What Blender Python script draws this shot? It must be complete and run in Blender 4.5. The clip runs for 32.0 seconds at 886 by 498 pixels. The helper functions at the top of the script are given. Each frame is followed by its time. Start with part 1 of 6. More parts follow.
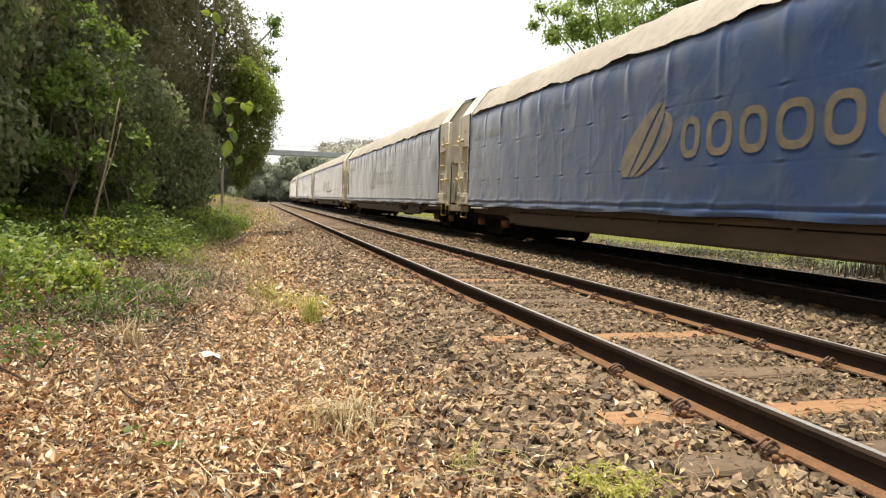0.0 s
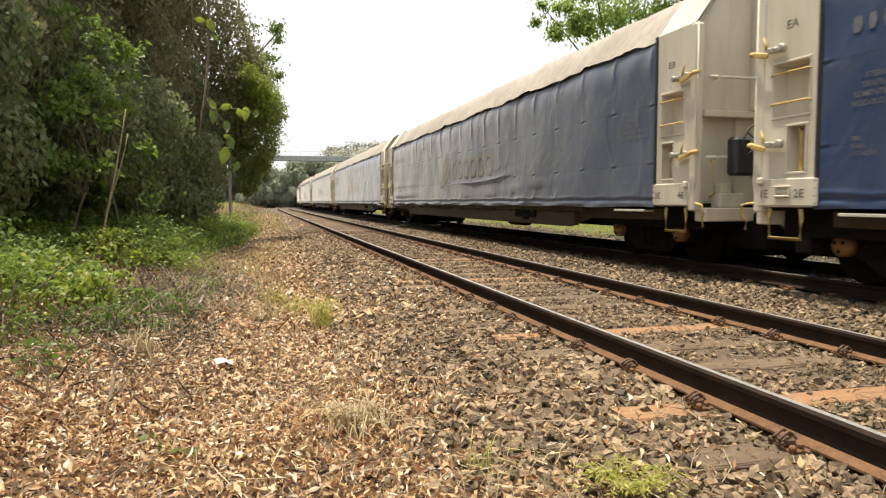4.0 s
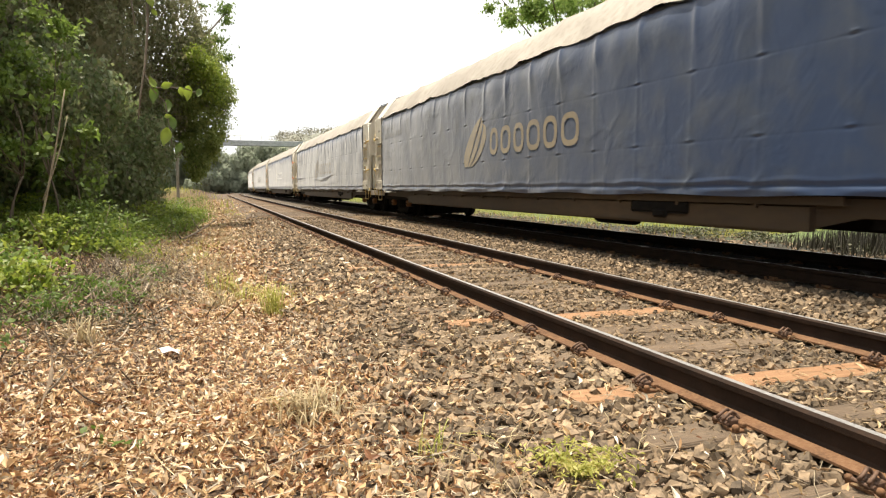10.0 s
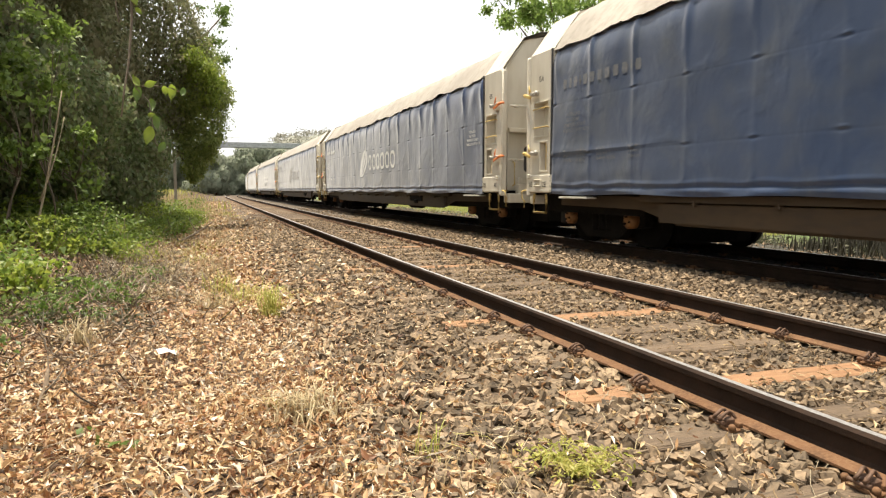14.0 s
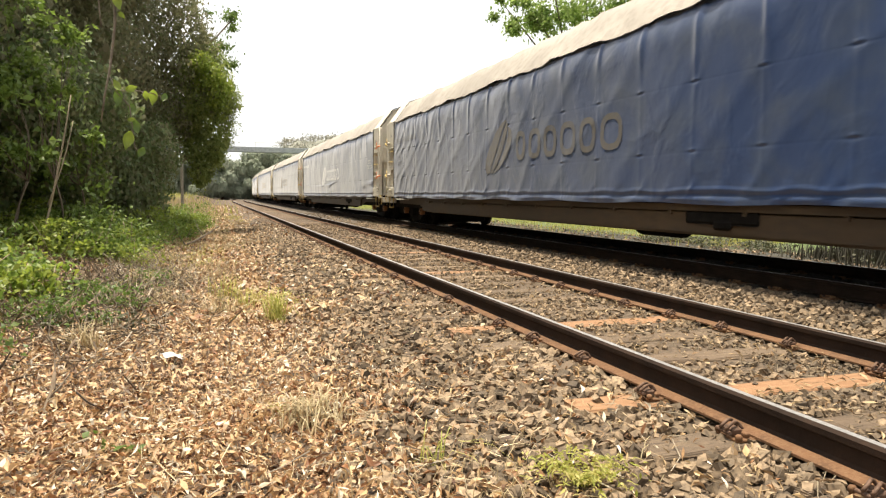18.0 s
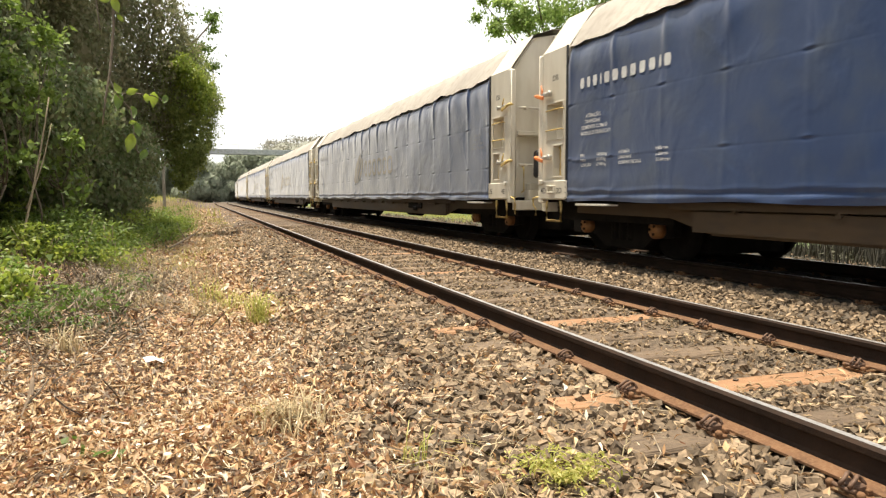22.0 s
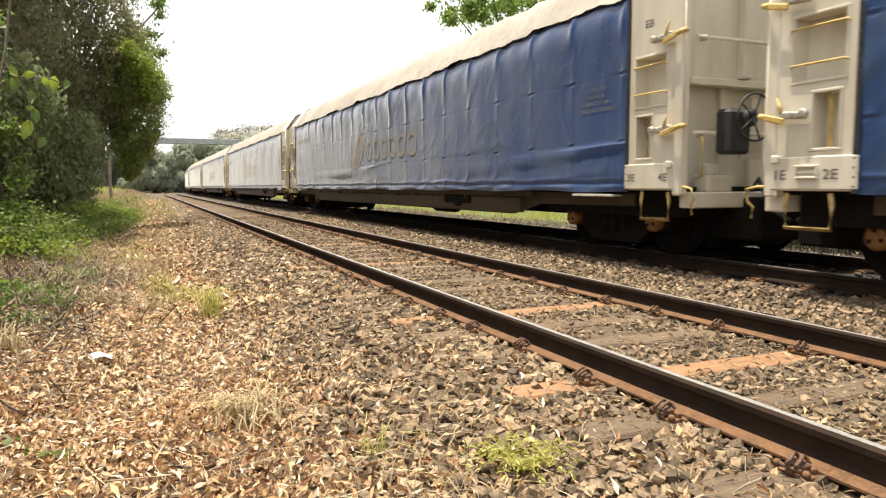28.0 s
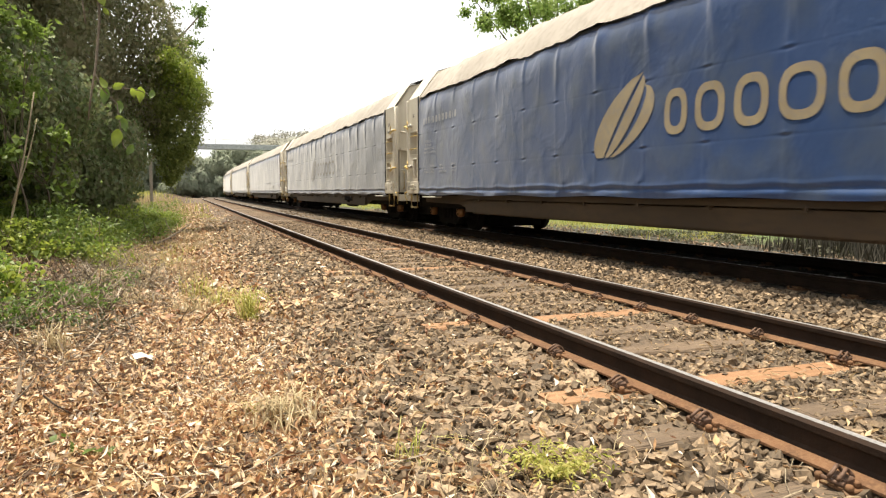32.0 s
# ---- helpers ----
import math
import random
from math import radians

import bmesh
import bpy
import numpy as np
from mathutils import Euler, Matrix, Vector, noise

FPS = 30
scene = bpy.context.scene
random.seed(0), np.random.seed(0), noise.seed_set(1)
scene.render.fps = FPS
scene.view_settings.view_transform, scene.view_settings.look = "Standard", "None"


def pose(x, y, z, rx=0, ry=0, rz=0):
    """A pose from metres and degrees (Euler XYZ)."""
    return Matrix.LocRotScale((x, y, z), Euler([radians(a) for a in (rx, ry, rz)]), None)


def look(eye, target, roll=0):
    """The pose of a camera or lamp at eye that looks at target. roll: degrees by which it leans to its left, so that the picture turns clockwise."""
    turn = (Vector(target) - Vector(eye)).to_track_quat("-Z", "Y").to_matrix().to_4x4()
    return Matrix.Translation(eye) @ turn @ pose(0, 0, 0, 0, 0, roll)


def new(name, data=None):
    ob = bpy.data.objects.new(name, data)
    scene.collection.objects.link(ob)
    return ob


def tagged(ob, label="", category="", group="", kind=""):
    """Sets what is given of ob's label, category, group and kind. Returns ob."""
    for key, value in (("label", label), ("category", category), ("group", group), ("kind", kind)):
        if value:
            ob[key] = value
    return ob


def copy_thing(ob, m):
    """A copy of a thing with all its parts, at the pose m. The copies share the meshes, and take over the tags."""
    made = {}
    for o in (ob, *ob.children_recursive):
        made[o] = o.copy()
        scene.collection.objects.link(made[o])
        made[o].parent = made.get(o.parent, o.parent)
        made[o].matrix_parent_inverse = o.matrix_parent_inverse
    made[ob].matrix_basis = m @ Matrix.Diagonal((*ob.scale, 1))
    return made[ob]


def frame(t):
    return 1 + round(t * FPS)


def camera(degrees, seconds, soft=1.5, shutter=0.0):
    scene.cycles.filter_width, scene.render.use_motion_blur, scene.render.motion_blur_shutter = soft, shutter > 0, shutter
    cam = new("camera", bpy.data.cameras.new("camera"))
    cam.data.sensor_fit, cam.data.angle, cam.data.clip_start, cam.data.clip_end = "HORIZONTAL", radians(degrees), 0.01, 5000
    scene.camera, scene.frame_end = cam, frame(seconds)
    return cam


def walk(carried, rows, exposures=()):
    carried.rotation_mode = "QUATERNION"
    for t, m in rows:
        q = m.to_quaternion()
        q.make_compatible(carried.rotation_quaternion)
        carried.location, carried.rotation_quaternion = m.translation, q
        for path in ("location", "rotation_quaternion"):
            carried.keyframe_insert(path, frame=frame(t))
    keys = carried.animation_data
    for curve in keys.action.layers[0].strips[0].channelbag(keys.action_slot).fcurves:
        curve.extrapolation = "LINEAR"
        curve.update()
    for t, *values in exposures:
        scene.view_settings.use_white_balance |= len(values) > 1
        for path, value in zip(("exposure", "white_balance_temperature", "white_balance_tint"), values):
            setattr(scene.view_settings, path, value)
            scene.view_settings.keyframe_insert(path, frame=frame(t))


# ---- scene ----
cam = camera(65.4, 32.0, soft=1.25, shutter=0.12)
PATH = [
    (0, (-2.306, -0.019, 0.927), (-1.230, 3.824, 0.652), 1.74),
    (0.5, (-2.307, -0.018, 0.925), (-1.280, 3.838, 0.638), 1.44),
    (1, (-2.305, -0.021, 0.930), (-1.305, 3.842, 0.657), 1.21),
    (1.5, (-2.307, -0.019, 0.934), (-1.333, 3.851, 0.667), 1.31),
    (2, (-2.304, -0.018, 0.925), (-1.339, 3.855, 0.666), 1.07),
    (2.5, (-2.308, -0.020, 0.927), (-1.312, 3.845, 0.666), 0.56),
    (4.5, (-2.299, -0.018, 0.923), (-1.271, 3.838, 0.642), -0.13),
    (5, (-2.289, -0.016, 0.921), (-1.228, 3.829, 0.625), 0.23),
    (5.5, (-2.289, -0.006, 0.917), (-1.181, 3.824, 0.598), 0.50),
    (6, (-2.290, -0.006, 0.920), (-1.124, 3.808, 0.618), 0.30),
    (6.5, (-2.281, 0.000, 0.916), (-1.052, 3.795, 0.611), 0.09),
    (7, (-2.259, 0.006, 0.908), (-0.861, 3.735, 0.535), -0.52),
    (7.5, (-2.227, 0.006, 0.918), (-0.637, 3.658, 0.557), -0.21),
    (8, (-2.232, 0.000, 0.915), (-0.752, 3.697, 0.532), -0.43),
    (8.5, (-2.250, 0.002, 0.912), (-0.911, 3.754, 0.551), -0.50),
    (9, (-2.267, 0.001, 0.910), (-0.953, 3.762, 0.545), -0.53),
    (9.5, (-2.273, 0.002, 0.915), (-0.983, 3.772, 0.561), -0.15),
    (10, (-2.282, 0.005, 0.916), (-1.004, 3.779, 0.564), 0.08),
    (10.5, (-2.280, 0.001, 0.914), (-1.007, 3.777, 0.567), 0.07),
    (11, (-2.278, 0.004, 0.915), (-0.988, 3.774, 0.571), 0.16),
    (11.5, (-2.275, 0.003, 0.910), (-0.992, 3.776, 0.565), 0.55),
    (12, (-2.263, 0.010, 0.914), (-0.873, 3.740, 0.528), -0.38),
    (12.5, (-2.260, 0.009, 0.922), (-0.785, 3.712, 0.587), 0.22),
    (13, (-2.270, 0.007, 0.916), (-0.851, 3.732, 0.577), 0.17),
    (13.5, (-2.281, 0.000, 0.913), (-0.941, 3.753, 0.565), 0.33),
    (14, (-2.277, 0.002, 0.908), (-0.987, 3.773, 0.567), 0.06),
    (14.5, (-2.271, 0.004, 0.916), (-0.988, 3.776, 0.563), 0.18),
    (16.5, (-2.280, 0.000, 0.919), (-1.010, 3.778, 0.579), 0.36),
    (17, (-2.275, -0.001, 0.914), (-1.009, 3.779, 0.583), 0.32),
    (17.5, (-2.273, 0.001, 0.917), (-1.011, 3.784, 0.603), 0.15),
    (18, (-2.284, 0.002, 0.915), (-1.022, 3.785, 0.606), 0.46),
    (18.5, (-2.283, 0.002, 0.915), (-1.002, 3.778, 0.597), 0.26),
    (19, (-2.282, 0.009, 0.915), (-0.905, 3.751, 0.599), 0.24),
    (19.5, (-2.269, 0.009, 0.918), (-0.742, 3.688, 0.560), 0.20),
    (20, (-2.261, 0.013, 0.913), (-0.696, 3.677, 0.557), -0.12),
    (20.5, (-2.262, 0.009, 0.916), (-0.734, 3.692, 0.591), 0.03),
    (21, (-2.260, 0.001, 0.913), (-0.811, 3.718, 0.612), -0.10),
    (21.5, (-2.263, -0.005, 0.920), (-0.885, 3.737, 0.603), -0.22),
    (22, (-2.266, -0.005, 0.911), (-0.923, 3.750, 0.608), 0.01),
    (22.5, (-2.269, 0.001, 0.919), (-0.934, 3.759, 0.612), 0.03),
    (23, (-2.277, 0.001, 0.917), (-0.944, 3.760, 0.612), 0.32),
    (23.5, (-2.274, 0.001, 0.914), (-0.946, 3.761, 0.604), 0.17),
    (24, (-2.273, 0.001, 0.918), (-0.944, 3.761, 0.604), 0.03),
    (24.5, (-2.275, -0.001, 0.920), (-0.948, 3.760, 0.614), 0.32),
    (26.5, (-2.287, 0.003, 0.911), (-0.959, 3.763, 0.605), 0.84),
    (27, (-2.289, 0.004, 0.914), (-0.953, 3.761, 0.600), 0.43),
    (27.5, (-2.274, 0.011, 0.910), (-0.788, 3.706, 0.530), 0.09),
    (28, (-2.265, 0.011, 0.912), (-0.685, 3.668, 0.550), -0.16),
    (28.5, (-2.275, 0.006, 0.911), (-0.755, 3.691, 0.575), 0.19),
    (29, (-2.278, 0.001, 0.917), (-0.824, 3.712, 0.575), -0.11),
    (29.5, (-2.272, 0.001, 0.914), (-0.848, 3.723, 0.566), -0.39),
    (30, (-2.270, 0.003, 0.912), (-0.871, 3.735, 0.570), -0.27),
    (30.5, (-2.271, 0.003, 0.915), (-0.864, 3.731, 0.565), -0.14),
    (31, (-2.271, 0.003, 0.916), (-0.869, 3.734, 0.577), -0.02),
    (31.5, (-2.276, 0.002, 0.914), (-0.892, 3.742, 0.594), 0.12),
    (32, (-2.276, 0.002, 0.913), (-0.874, 3.734, 0.582), -0.02),
]

walk(cam, [(t, look(eye, target, roll)) for t, eye, target, roll in PATH], [(0, 0.50), (2.5, 0.45), (5, 0.48), (7, 0.58), (8, 0.68), (9, 0.69), (20, 0.72), (28, 0.76), (32, 0.75)])

# ---- light ----
SUN = Vector((-0.13, 0.12, 0.96)).normalized()
world = bpy.data.worlds.new("world")
scene.world = world
world.use_nodes = True
wn = world.node_tree
sky = wn.nodes.new("ShaderNodeTexSky")
sky.sky_type = "NISHITA"
sky.sun_disc = False
sky.sun_elevation = math.asin(SUN.z)
sky.sun_rotation = math.atan2(SUN.x, SUN.y)
sky.air_density, sky.dust_density, sky.ozone_density = 1.0, 3.0, 1.0
bg = wn.nodes["Background"]
bg.inputs["Strength"].default_value = 0.13
haze = wn.nodes.new("ShaderNodeHueSaturation")
haze.inputs["Saturation"].default_value, haze.inputs["Value"].default_value = 0.22, 1.0
veil = wn.nodes.new("ShaderNodeMix")
veil.data_type, veil.blend_type = "RGBA", "MIX"
veil.inputs[0].default_value = 0.55
veil.inputs[7].default_value = (8.5, 8.4, 8.1, 1)
wn.links.new(sky.outputs["Color"], haze.inputs["Color"])
wn.links.new(haze.outputs["Color"], veil.inputs[6])
wn.links.new(veil.outputs[2], bg.inputs["Color"])
sun = new("sun", bpy.data.lights.new("sun", "SUN"))
sun.data.energy, sun.data.angle, sun.data.color = 5.0, radians(0.6), (1.0, 0.90, 0.73)
sun.matrix_world = look(SUN * 60, (0, 0, 0))


# ---- materials ----
def mat(name, a, b, scale=8.0, rough=0.8, metal=0.0, bump=0.3, detail=6.0, fine=60.0, c=None, stretch=(1, 1, 1), random_tint=0.0, island=0.0, bump_dist=0.01, trans=0.0, mixed=1.0):
    """A two-scale procedural surface: a and b mixed by coarse noise, c by fine noise."""
    m = bpy.data.materials.new(name)
    m.use_nodes = True
    t = m.node_tree
    n, l = t.nodes, t.links
    p = n["Principled BSDF"]
    geo = n.new("ShaderNodeTexCoord")
    mp = n.new("ShaderNodeMapping")
    mp.inputs["Scale"].default_value = stretch
    l.new(geo.outputs["Object"], mp.inputs["Vector"])
    n1 = n.new("ShaderNodeTexNoise")
    n1.inputs["Scale"].default_value, n1.inputs["Detail"].default_value = scale, detail
    n2 = n.new("ShaderNodeTexNoise")
    n2.inputs["Scale"].default_value, n2.inputs["Detail"].default_value = fine, 4.0
    for k in (n1, n2):
        l.new(mp.outputs["Vector"], k.inputs["Vector"])
    r1 = n.new("ShaderNodeValToRGB")
    r1.color_ramp.elements[0].position, r1.color_ramp.elements[1].position = 0.36, 0.64
    r1.color_ramp.elements[0].color, r1.color_ramp.elements[1].color = (*a, 1), (*b, 1)
    l.new(n1.outputs["Fac"], r1.inputs["Fac"])
    col = r1.outputs["Color"]
    mx = n.new("ShaderNodeMix")
    mx.data_type, mx.blend_type = "RGBA", "MIX"
    r2 = n.new("ShaderNodeValToRGB")
    r2.color_ramp.elements[0].position, r2.color_ramp.elements[1].position = 0.45, 0.75
    l.new(n2.outputs["Fac"], r2.inputs["Fac"])
    md = n.new("ShaderNodeMath")
    md.operation = "MULTIPLY"
    md.inputs[1].default_value = mixed
    l.new(r2.outputs["Color"], md.inputs[0])
    l.new(md.outputs[0], mx.inputs[0])
    l.new(col, mx.inputs[6])
    cc = c or tuple(0.6 * (u + v) / 2 for u, v in zip(a, b))
    mx.inputs[7].default_value = (*cc, 1)
    col = mx.outputs[2]
    if random_tint or island:
        hs = n.new("ShaderNodeHueSaturation")
        mr = n.new("ShaderNodeMapRange")
        k = random_tint or island
        mr.inputs["To Min"].default_value, mr.inputs["To Max"].default_value = 1 - k, 1 + k
        src = n.new("ShaderNodeObjectInfo").outputs["Random"] if random_tint else n.new("ShaderNodeNewGeometry").outputs["Random Per Island"]
        l.new(src, mr.inputs["Value"])
        l.new(mr.outputs["Result"], hs.inputs["Value"])
        l.new(col, hs.inputs["Color"])
        col = hs.outputs["Color"]
    l.new(col, p.inputs["Base Color"])
    rr = n.new("ShaderNodeMapRange")
    rr.inputs["To Min"].default_value, rr.inputs["To Max"].default_value = max(0.05, rough - 0.12), min(1.0, rough + 0.12)
    l.new(n1.outputs["Fac"], rr.inputs["Value"])
    l.new(rr.outputs["Result"], p.inputs["Roughness"])
    p.inputs["Metallic"].default_value = metal
    if bump:
        bp = n.new("ShaderNodeBump")
        bp.inputs["Strength"].default_value, bp.inputs["Distance"].default_value = bump, bump_dist
        l.new(n2.outputs["Fac"], bp.inputs["Height"])
        l.new(bp.outputs["Normal"], p.inputs["Normal"])
    if trans:
        out = n["Material Output"]
        tr = n.new("ShaderNodeBsdfTranslucent")
        ms = n.new("ShaderNodeMixShader")
        ms.inputs[0].default_value = trans
        l.new(col, tr.inputs["Color"])
        l.new(p.outputs[0], ms.inputs[1])
        l.new(tr.outputs[0], ms.inputs[2])
        l.new(ms.outputs[0], out.inputs["Surface"])
    return m


def leaf_mat(name, colours, rough=0.5, trans=0.4):
    """Leaves that differ one by one."""
    m = bpy.data.materials.new(name)
    m.use_nodes = True
    t = m.node_tree
    n, l = t.nodes, t.links
    p = n["Principled BSDF"]
    g = n.new("ShaderNodeNewGeometry")
    r = n.new("ShaderNodeValToRGB")
    e = r.color_ramp.elements
    for i, cl in enumerate(colours):
        pos = i / (len(colours) - 1)
        k = e[0] if i == 0 else e[-1] if i == len(colours) - 1 else e.new(pos)
        k.position, k.color = pos, (*cl, 1)
    l.new(g.outputs["Random Per Island"], r.inputs["Fac"])
    l.new(r.outputs["Color"], p.inputs["Base Color"])
    p.inputs["Roughness"].default_value = rough
    if trans:
        tr = n.new("ShaderNodeBsdfTranslucent")
        ms = n.new("ShaderNodeMixShader")
        ms.inputs[0].default_value = trans
        l.new(r.outputs["Color"], tr.inputs["Color"])
        l.new(p.outputs[0], ms.inputs[1])
        l.new(tr.outputs[0], ms.inputs[2])
        l.new(ms.outputs[0], n["Material Output"].inputs["Surface"])
    return m


M_RAIL_TOP = mat("rail_head_steel", (0.48, 0.46, 0.44), (0.36, 0.345, 0.33), 20, 0.42, 0.55, 0.05)
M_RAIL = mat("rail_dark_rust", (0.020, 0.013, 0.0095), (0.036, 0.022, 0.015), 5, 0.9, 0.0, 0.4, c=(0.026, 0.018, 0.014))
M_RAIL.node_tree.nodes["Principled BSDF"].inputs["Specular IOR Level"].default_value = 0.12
M_RUST = mat("rust_foot", (0.15, 0.072, 0.030), (0.095, 0.046, 0.021), 9, 0.85, 0.1, 0.4, c=(0.18, 0.098, 0.046))
M_CLIP = mat("clip_iron", (0.10, 0.06, 0.04), (0.16, 0.09, 0.055), 30, 0.7, 0.3, 0.4)
M_SLEEPER = mat("weathered_sleeper_wood", (0.145, 0.098, 0.060), (0.215, 0.152, 0.096), 3, 0.9, 0, 0.7, fine=22, c=(0.07, 0.05, 0.035), stretch=(0.6, 9, 9), random_tint=0.3)
M_SLEEPER_NEW = mat("new_sleeper_wood", (0.24, 0.125, 0.06), (0.30, 0.175, 0.09), 3, 0.85, 0, 0.5, fine=20, c=(0.22, 0.11, 0.05), stretch=(0.6, 9, 9))
M_STONE = mat("ballast_stone", (0.150, 0.106, 0.064), (0.275, 0.198, 0.122), 6, 0.85, 0, 0.5, fine=45, c=(0.065, 0.045, 0.028), island=0.6)
# stones under the train: its shade is put into their dark colour
M_SHADE_STONE = mat("shade_dark_ballast", (0.028, 0.024, 0.020), (0.050, 0.042, 0.034), 6, 0.9, 0, 0.5, fine=50, c=(0.03, 0.025, 0.02), island=0.4)
M_GROUND = None
M_WHITE = mat("cream_wagon_paint", (0.57, 0.525, 0.425), (0.65, 0.60, 0.505), 1.6, 0.5, 0, 0.05, fine=4, c=(0.36, 0.285, 0.19), mixed=0.36, stretch=(1, 1, 0.3))
M_FRAME = mat("dirty_tan_frame", (0.038, 0.023, 0.011), (0.066, 0.040, 0.018), 0.8, 0.75, 0, 0.2, fine=6, c=(0.026, 0.018, 0.012), mixed=0.6, stretch=(1, 0.6, 2))
M_BLACK = mat("black_underframe", (0.007, 0.006, 0.0055), (0.014, 0.012, 0.010), 6, 0.92, 0.0, 0.3)
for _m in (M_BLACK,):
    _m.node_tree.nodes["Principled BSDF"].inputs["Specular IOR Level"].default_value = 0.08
M_YELLOW = mat("yellow_paint", (0.52, 0.36, 0.085), (0.56, 0.42, 0.16), 9, 0.55, 0, 0.25, fine=22, c=(0.26, 0.17, 0.07), mixed=0.7)
M_ORANGE = mat("orange_paint", (0.70, 0.20, 0.05), (0.78, 0.26, 0.08), 9, 0.55, 0, 0.15)
M_GALV = mat("worn_metal", (0.42, 0.39, 0.34), (0.50, 0.47, 0.42), 12, 0.5, 0.4, 0.2)
M_RED = mat("orange_bearing_cap", (0.23, 0.10, 0.026), (0.17, 0.07, 0.02), 12, 0.6, 0, 0.2)
M_RUBBER = mat("black_plastic", (0.02, 0.02, 0.022), (0.03, 0.03, 0.032), 12, 0.6, 0, 0.1)
M_LETTER = mat("dark_letter_paint", (0.09, 0.08, 0.07), (0.12, 0.11, 0.10), 12, 0.7, 0, 0.0)
M_BOARD = mat("pale_step_board", (0.60, 0.57, 0.50), (0.50, 0.47, 0.40), 6, 0.8, 0, 0.2)
M_ROOF = mat("cream_dusty_roof_tarp", (0.29, 0.258, 0.218), (0.37, 0.335, 0.288), 0.9, 0.75, 0, 0.2, fine=7, c=(0.20, 0.172, 0.138), mixed=0.6)
M_GOLD = mat("worn_gold_print", (0.24, 0.19, 0.11), (0.29, 0.235, 0.14), 2.5, 0.6, 0, 0.1, fine=12, c=(0.22, 0.19, 0.15))
M_GOLD_MID = mat("dusty_gold_print", (0.13, 0.105, 0.066), (0.165, 0.132, 0.082), 2.5, 0.6, 0, 0.1, fine=9, c=(0.085, 0.080, 0.075))
M_GOLD_DIM = mat("faint_gold_print", (0.062, 0.056, 0.048), (0.085, 0.073, 0.055), 2.5, 0.6, 0, 0.1, fine=12, c=(0.055, 0.058, 0.075))
M_PRINT = mat("white_print", (0.54, 0.54, 0.52), (0.62, 0.62, 0.60), 3, 0.6, 0, 0.1, fine=14, c=(0.45, 0.46, 0.48))
M_PRINT_DIM = mat("worn_white_print", (0.22, 0.23, 0.26), (0.30, 0.31, 0.33), 3, 0.6, 0, 0.1, fine=14, c=(0.15, 0.17, 0.22))
M_FAINT = mat("faint_print", (0.10, 0.105, 0.115), (0.14, 0.14, 0.145), 3, 0.6, 0, 0.1, fine=14, c=(0.06, 0.075, 0.11))
for _m in (M_GOLD, M_GOLD_MID, M_GOLD_DIM, M_PRINT, M_PRINT_DIM, M_FAINT):
    _p = _m.node_tree.nodes["Principled BSDF"]
    _p.inputs["Sheen Weight"].default_value, _p.inputs["Sheen Roughness"].default_value = 0.25, 0.42
M_BARK = mat("grey_brown_bark", (0.10, 0.075, 0.05), (0.17, 0.13, 0.09), 3, 0.95, 0, 0.9, fine=20, stretch=(3, 3, 0.6))
M_VINE = mat("dry_vine_bark", (0.25, 0.20, 0.13), (0.33, 0.27, 0.18), 8, 0.9, 0, 0.4)
L_DARK = leaf_mat("dark_forest_leaf", [(0.11, 0.155, 0.055), (0.155, 0.205, 0.075), (0.205, 0.24, 0.10), (0.21, 0.20, 0.11), (0.175, 0.22, 0.078)], 0.5, 0.55)
L_OLIVE = leaf_mat("olive_creeper_leaf", [(0.15, 0.158, 0.075), (0.195, 0.195, 0.095), (0.235, 0.21, 0.115), (0.16, 0.19, 0.078)], 0.55, 0.55)
L_MID = leaf_mat("green_leaf", [(0.075, 0.125, 0.022), (0.11, 0.175, 0.030), (0.15, 0.21, 0.04)], 0.45, 0.5)
L_DULL = leaf_mat("dull_weed_leaf", [(0.05, 0.06, 0.025), (0.08, 0.085, 0.04), (0.12, 0.105, 0.06)], 0.6, 0.3)
L_HERB = leaf_mat("bright_herb_leaf", [(0.11, 0.17, 0.03), (0.16, 0.235, 0.042), (0.215, 0.285, 0.065)], 0.5, 0.5)
M_STEM = mat("dark_vine_bark", (0.11, 0.09, 0.065), (0.17, 0.14, 0.10), 8, 0.9, 0, 0.4)
# lime greens raised so the colour itself carries the sunlight
L_LIME = leaf_mat("sunlit_lime_leaf", [(0.16, 0.23, 0.03), (0.24, 0.31, 0.045), (0.33, 0.37, 0.065)], 0.45, 0.55)
# dry stalks, their colour lowered to stand for shade beyond the train
L_REED = leaf_mat("shade_dark_stalk", [(0.036, 0.034, 0.022), (0.07, 0.062, 0.044), (0.02, 0.02, 0.013)], 0.8, 0.2)
L_GRASS = leaf_mat("grass_blade", [(0.27, 0.29, 0.05), (0.42, 0.41, 0.10), (0.56, 0.49, 0.19)], 0.6, 0.45)
L_DRY = leaf_mat("dry_grass_blade", [(0.34, 0.27, 0.15), (0.47, 0.39, 0.23), (0.30, 0.21, 0.11)], 0.7, 0.3)
L_LITTER = leaf_mat("fallen_leaf", [(0.055, 0.024, 0.01), (0.217, 0.091, 0.035), (0.473, 0.294, 0.138), (0.643, 0.483, 0.274), (0.24, 0.104, 0.041), (0.549, 0.374, 0.199), (0.093, 0.043, 0.02), (0.814, 0.728, 0.568), (0.416, 0.222, 0.095), (0.7, 0.549, 0.341), (0.279, 0.124, 0.05)], 0.6, 0.15)
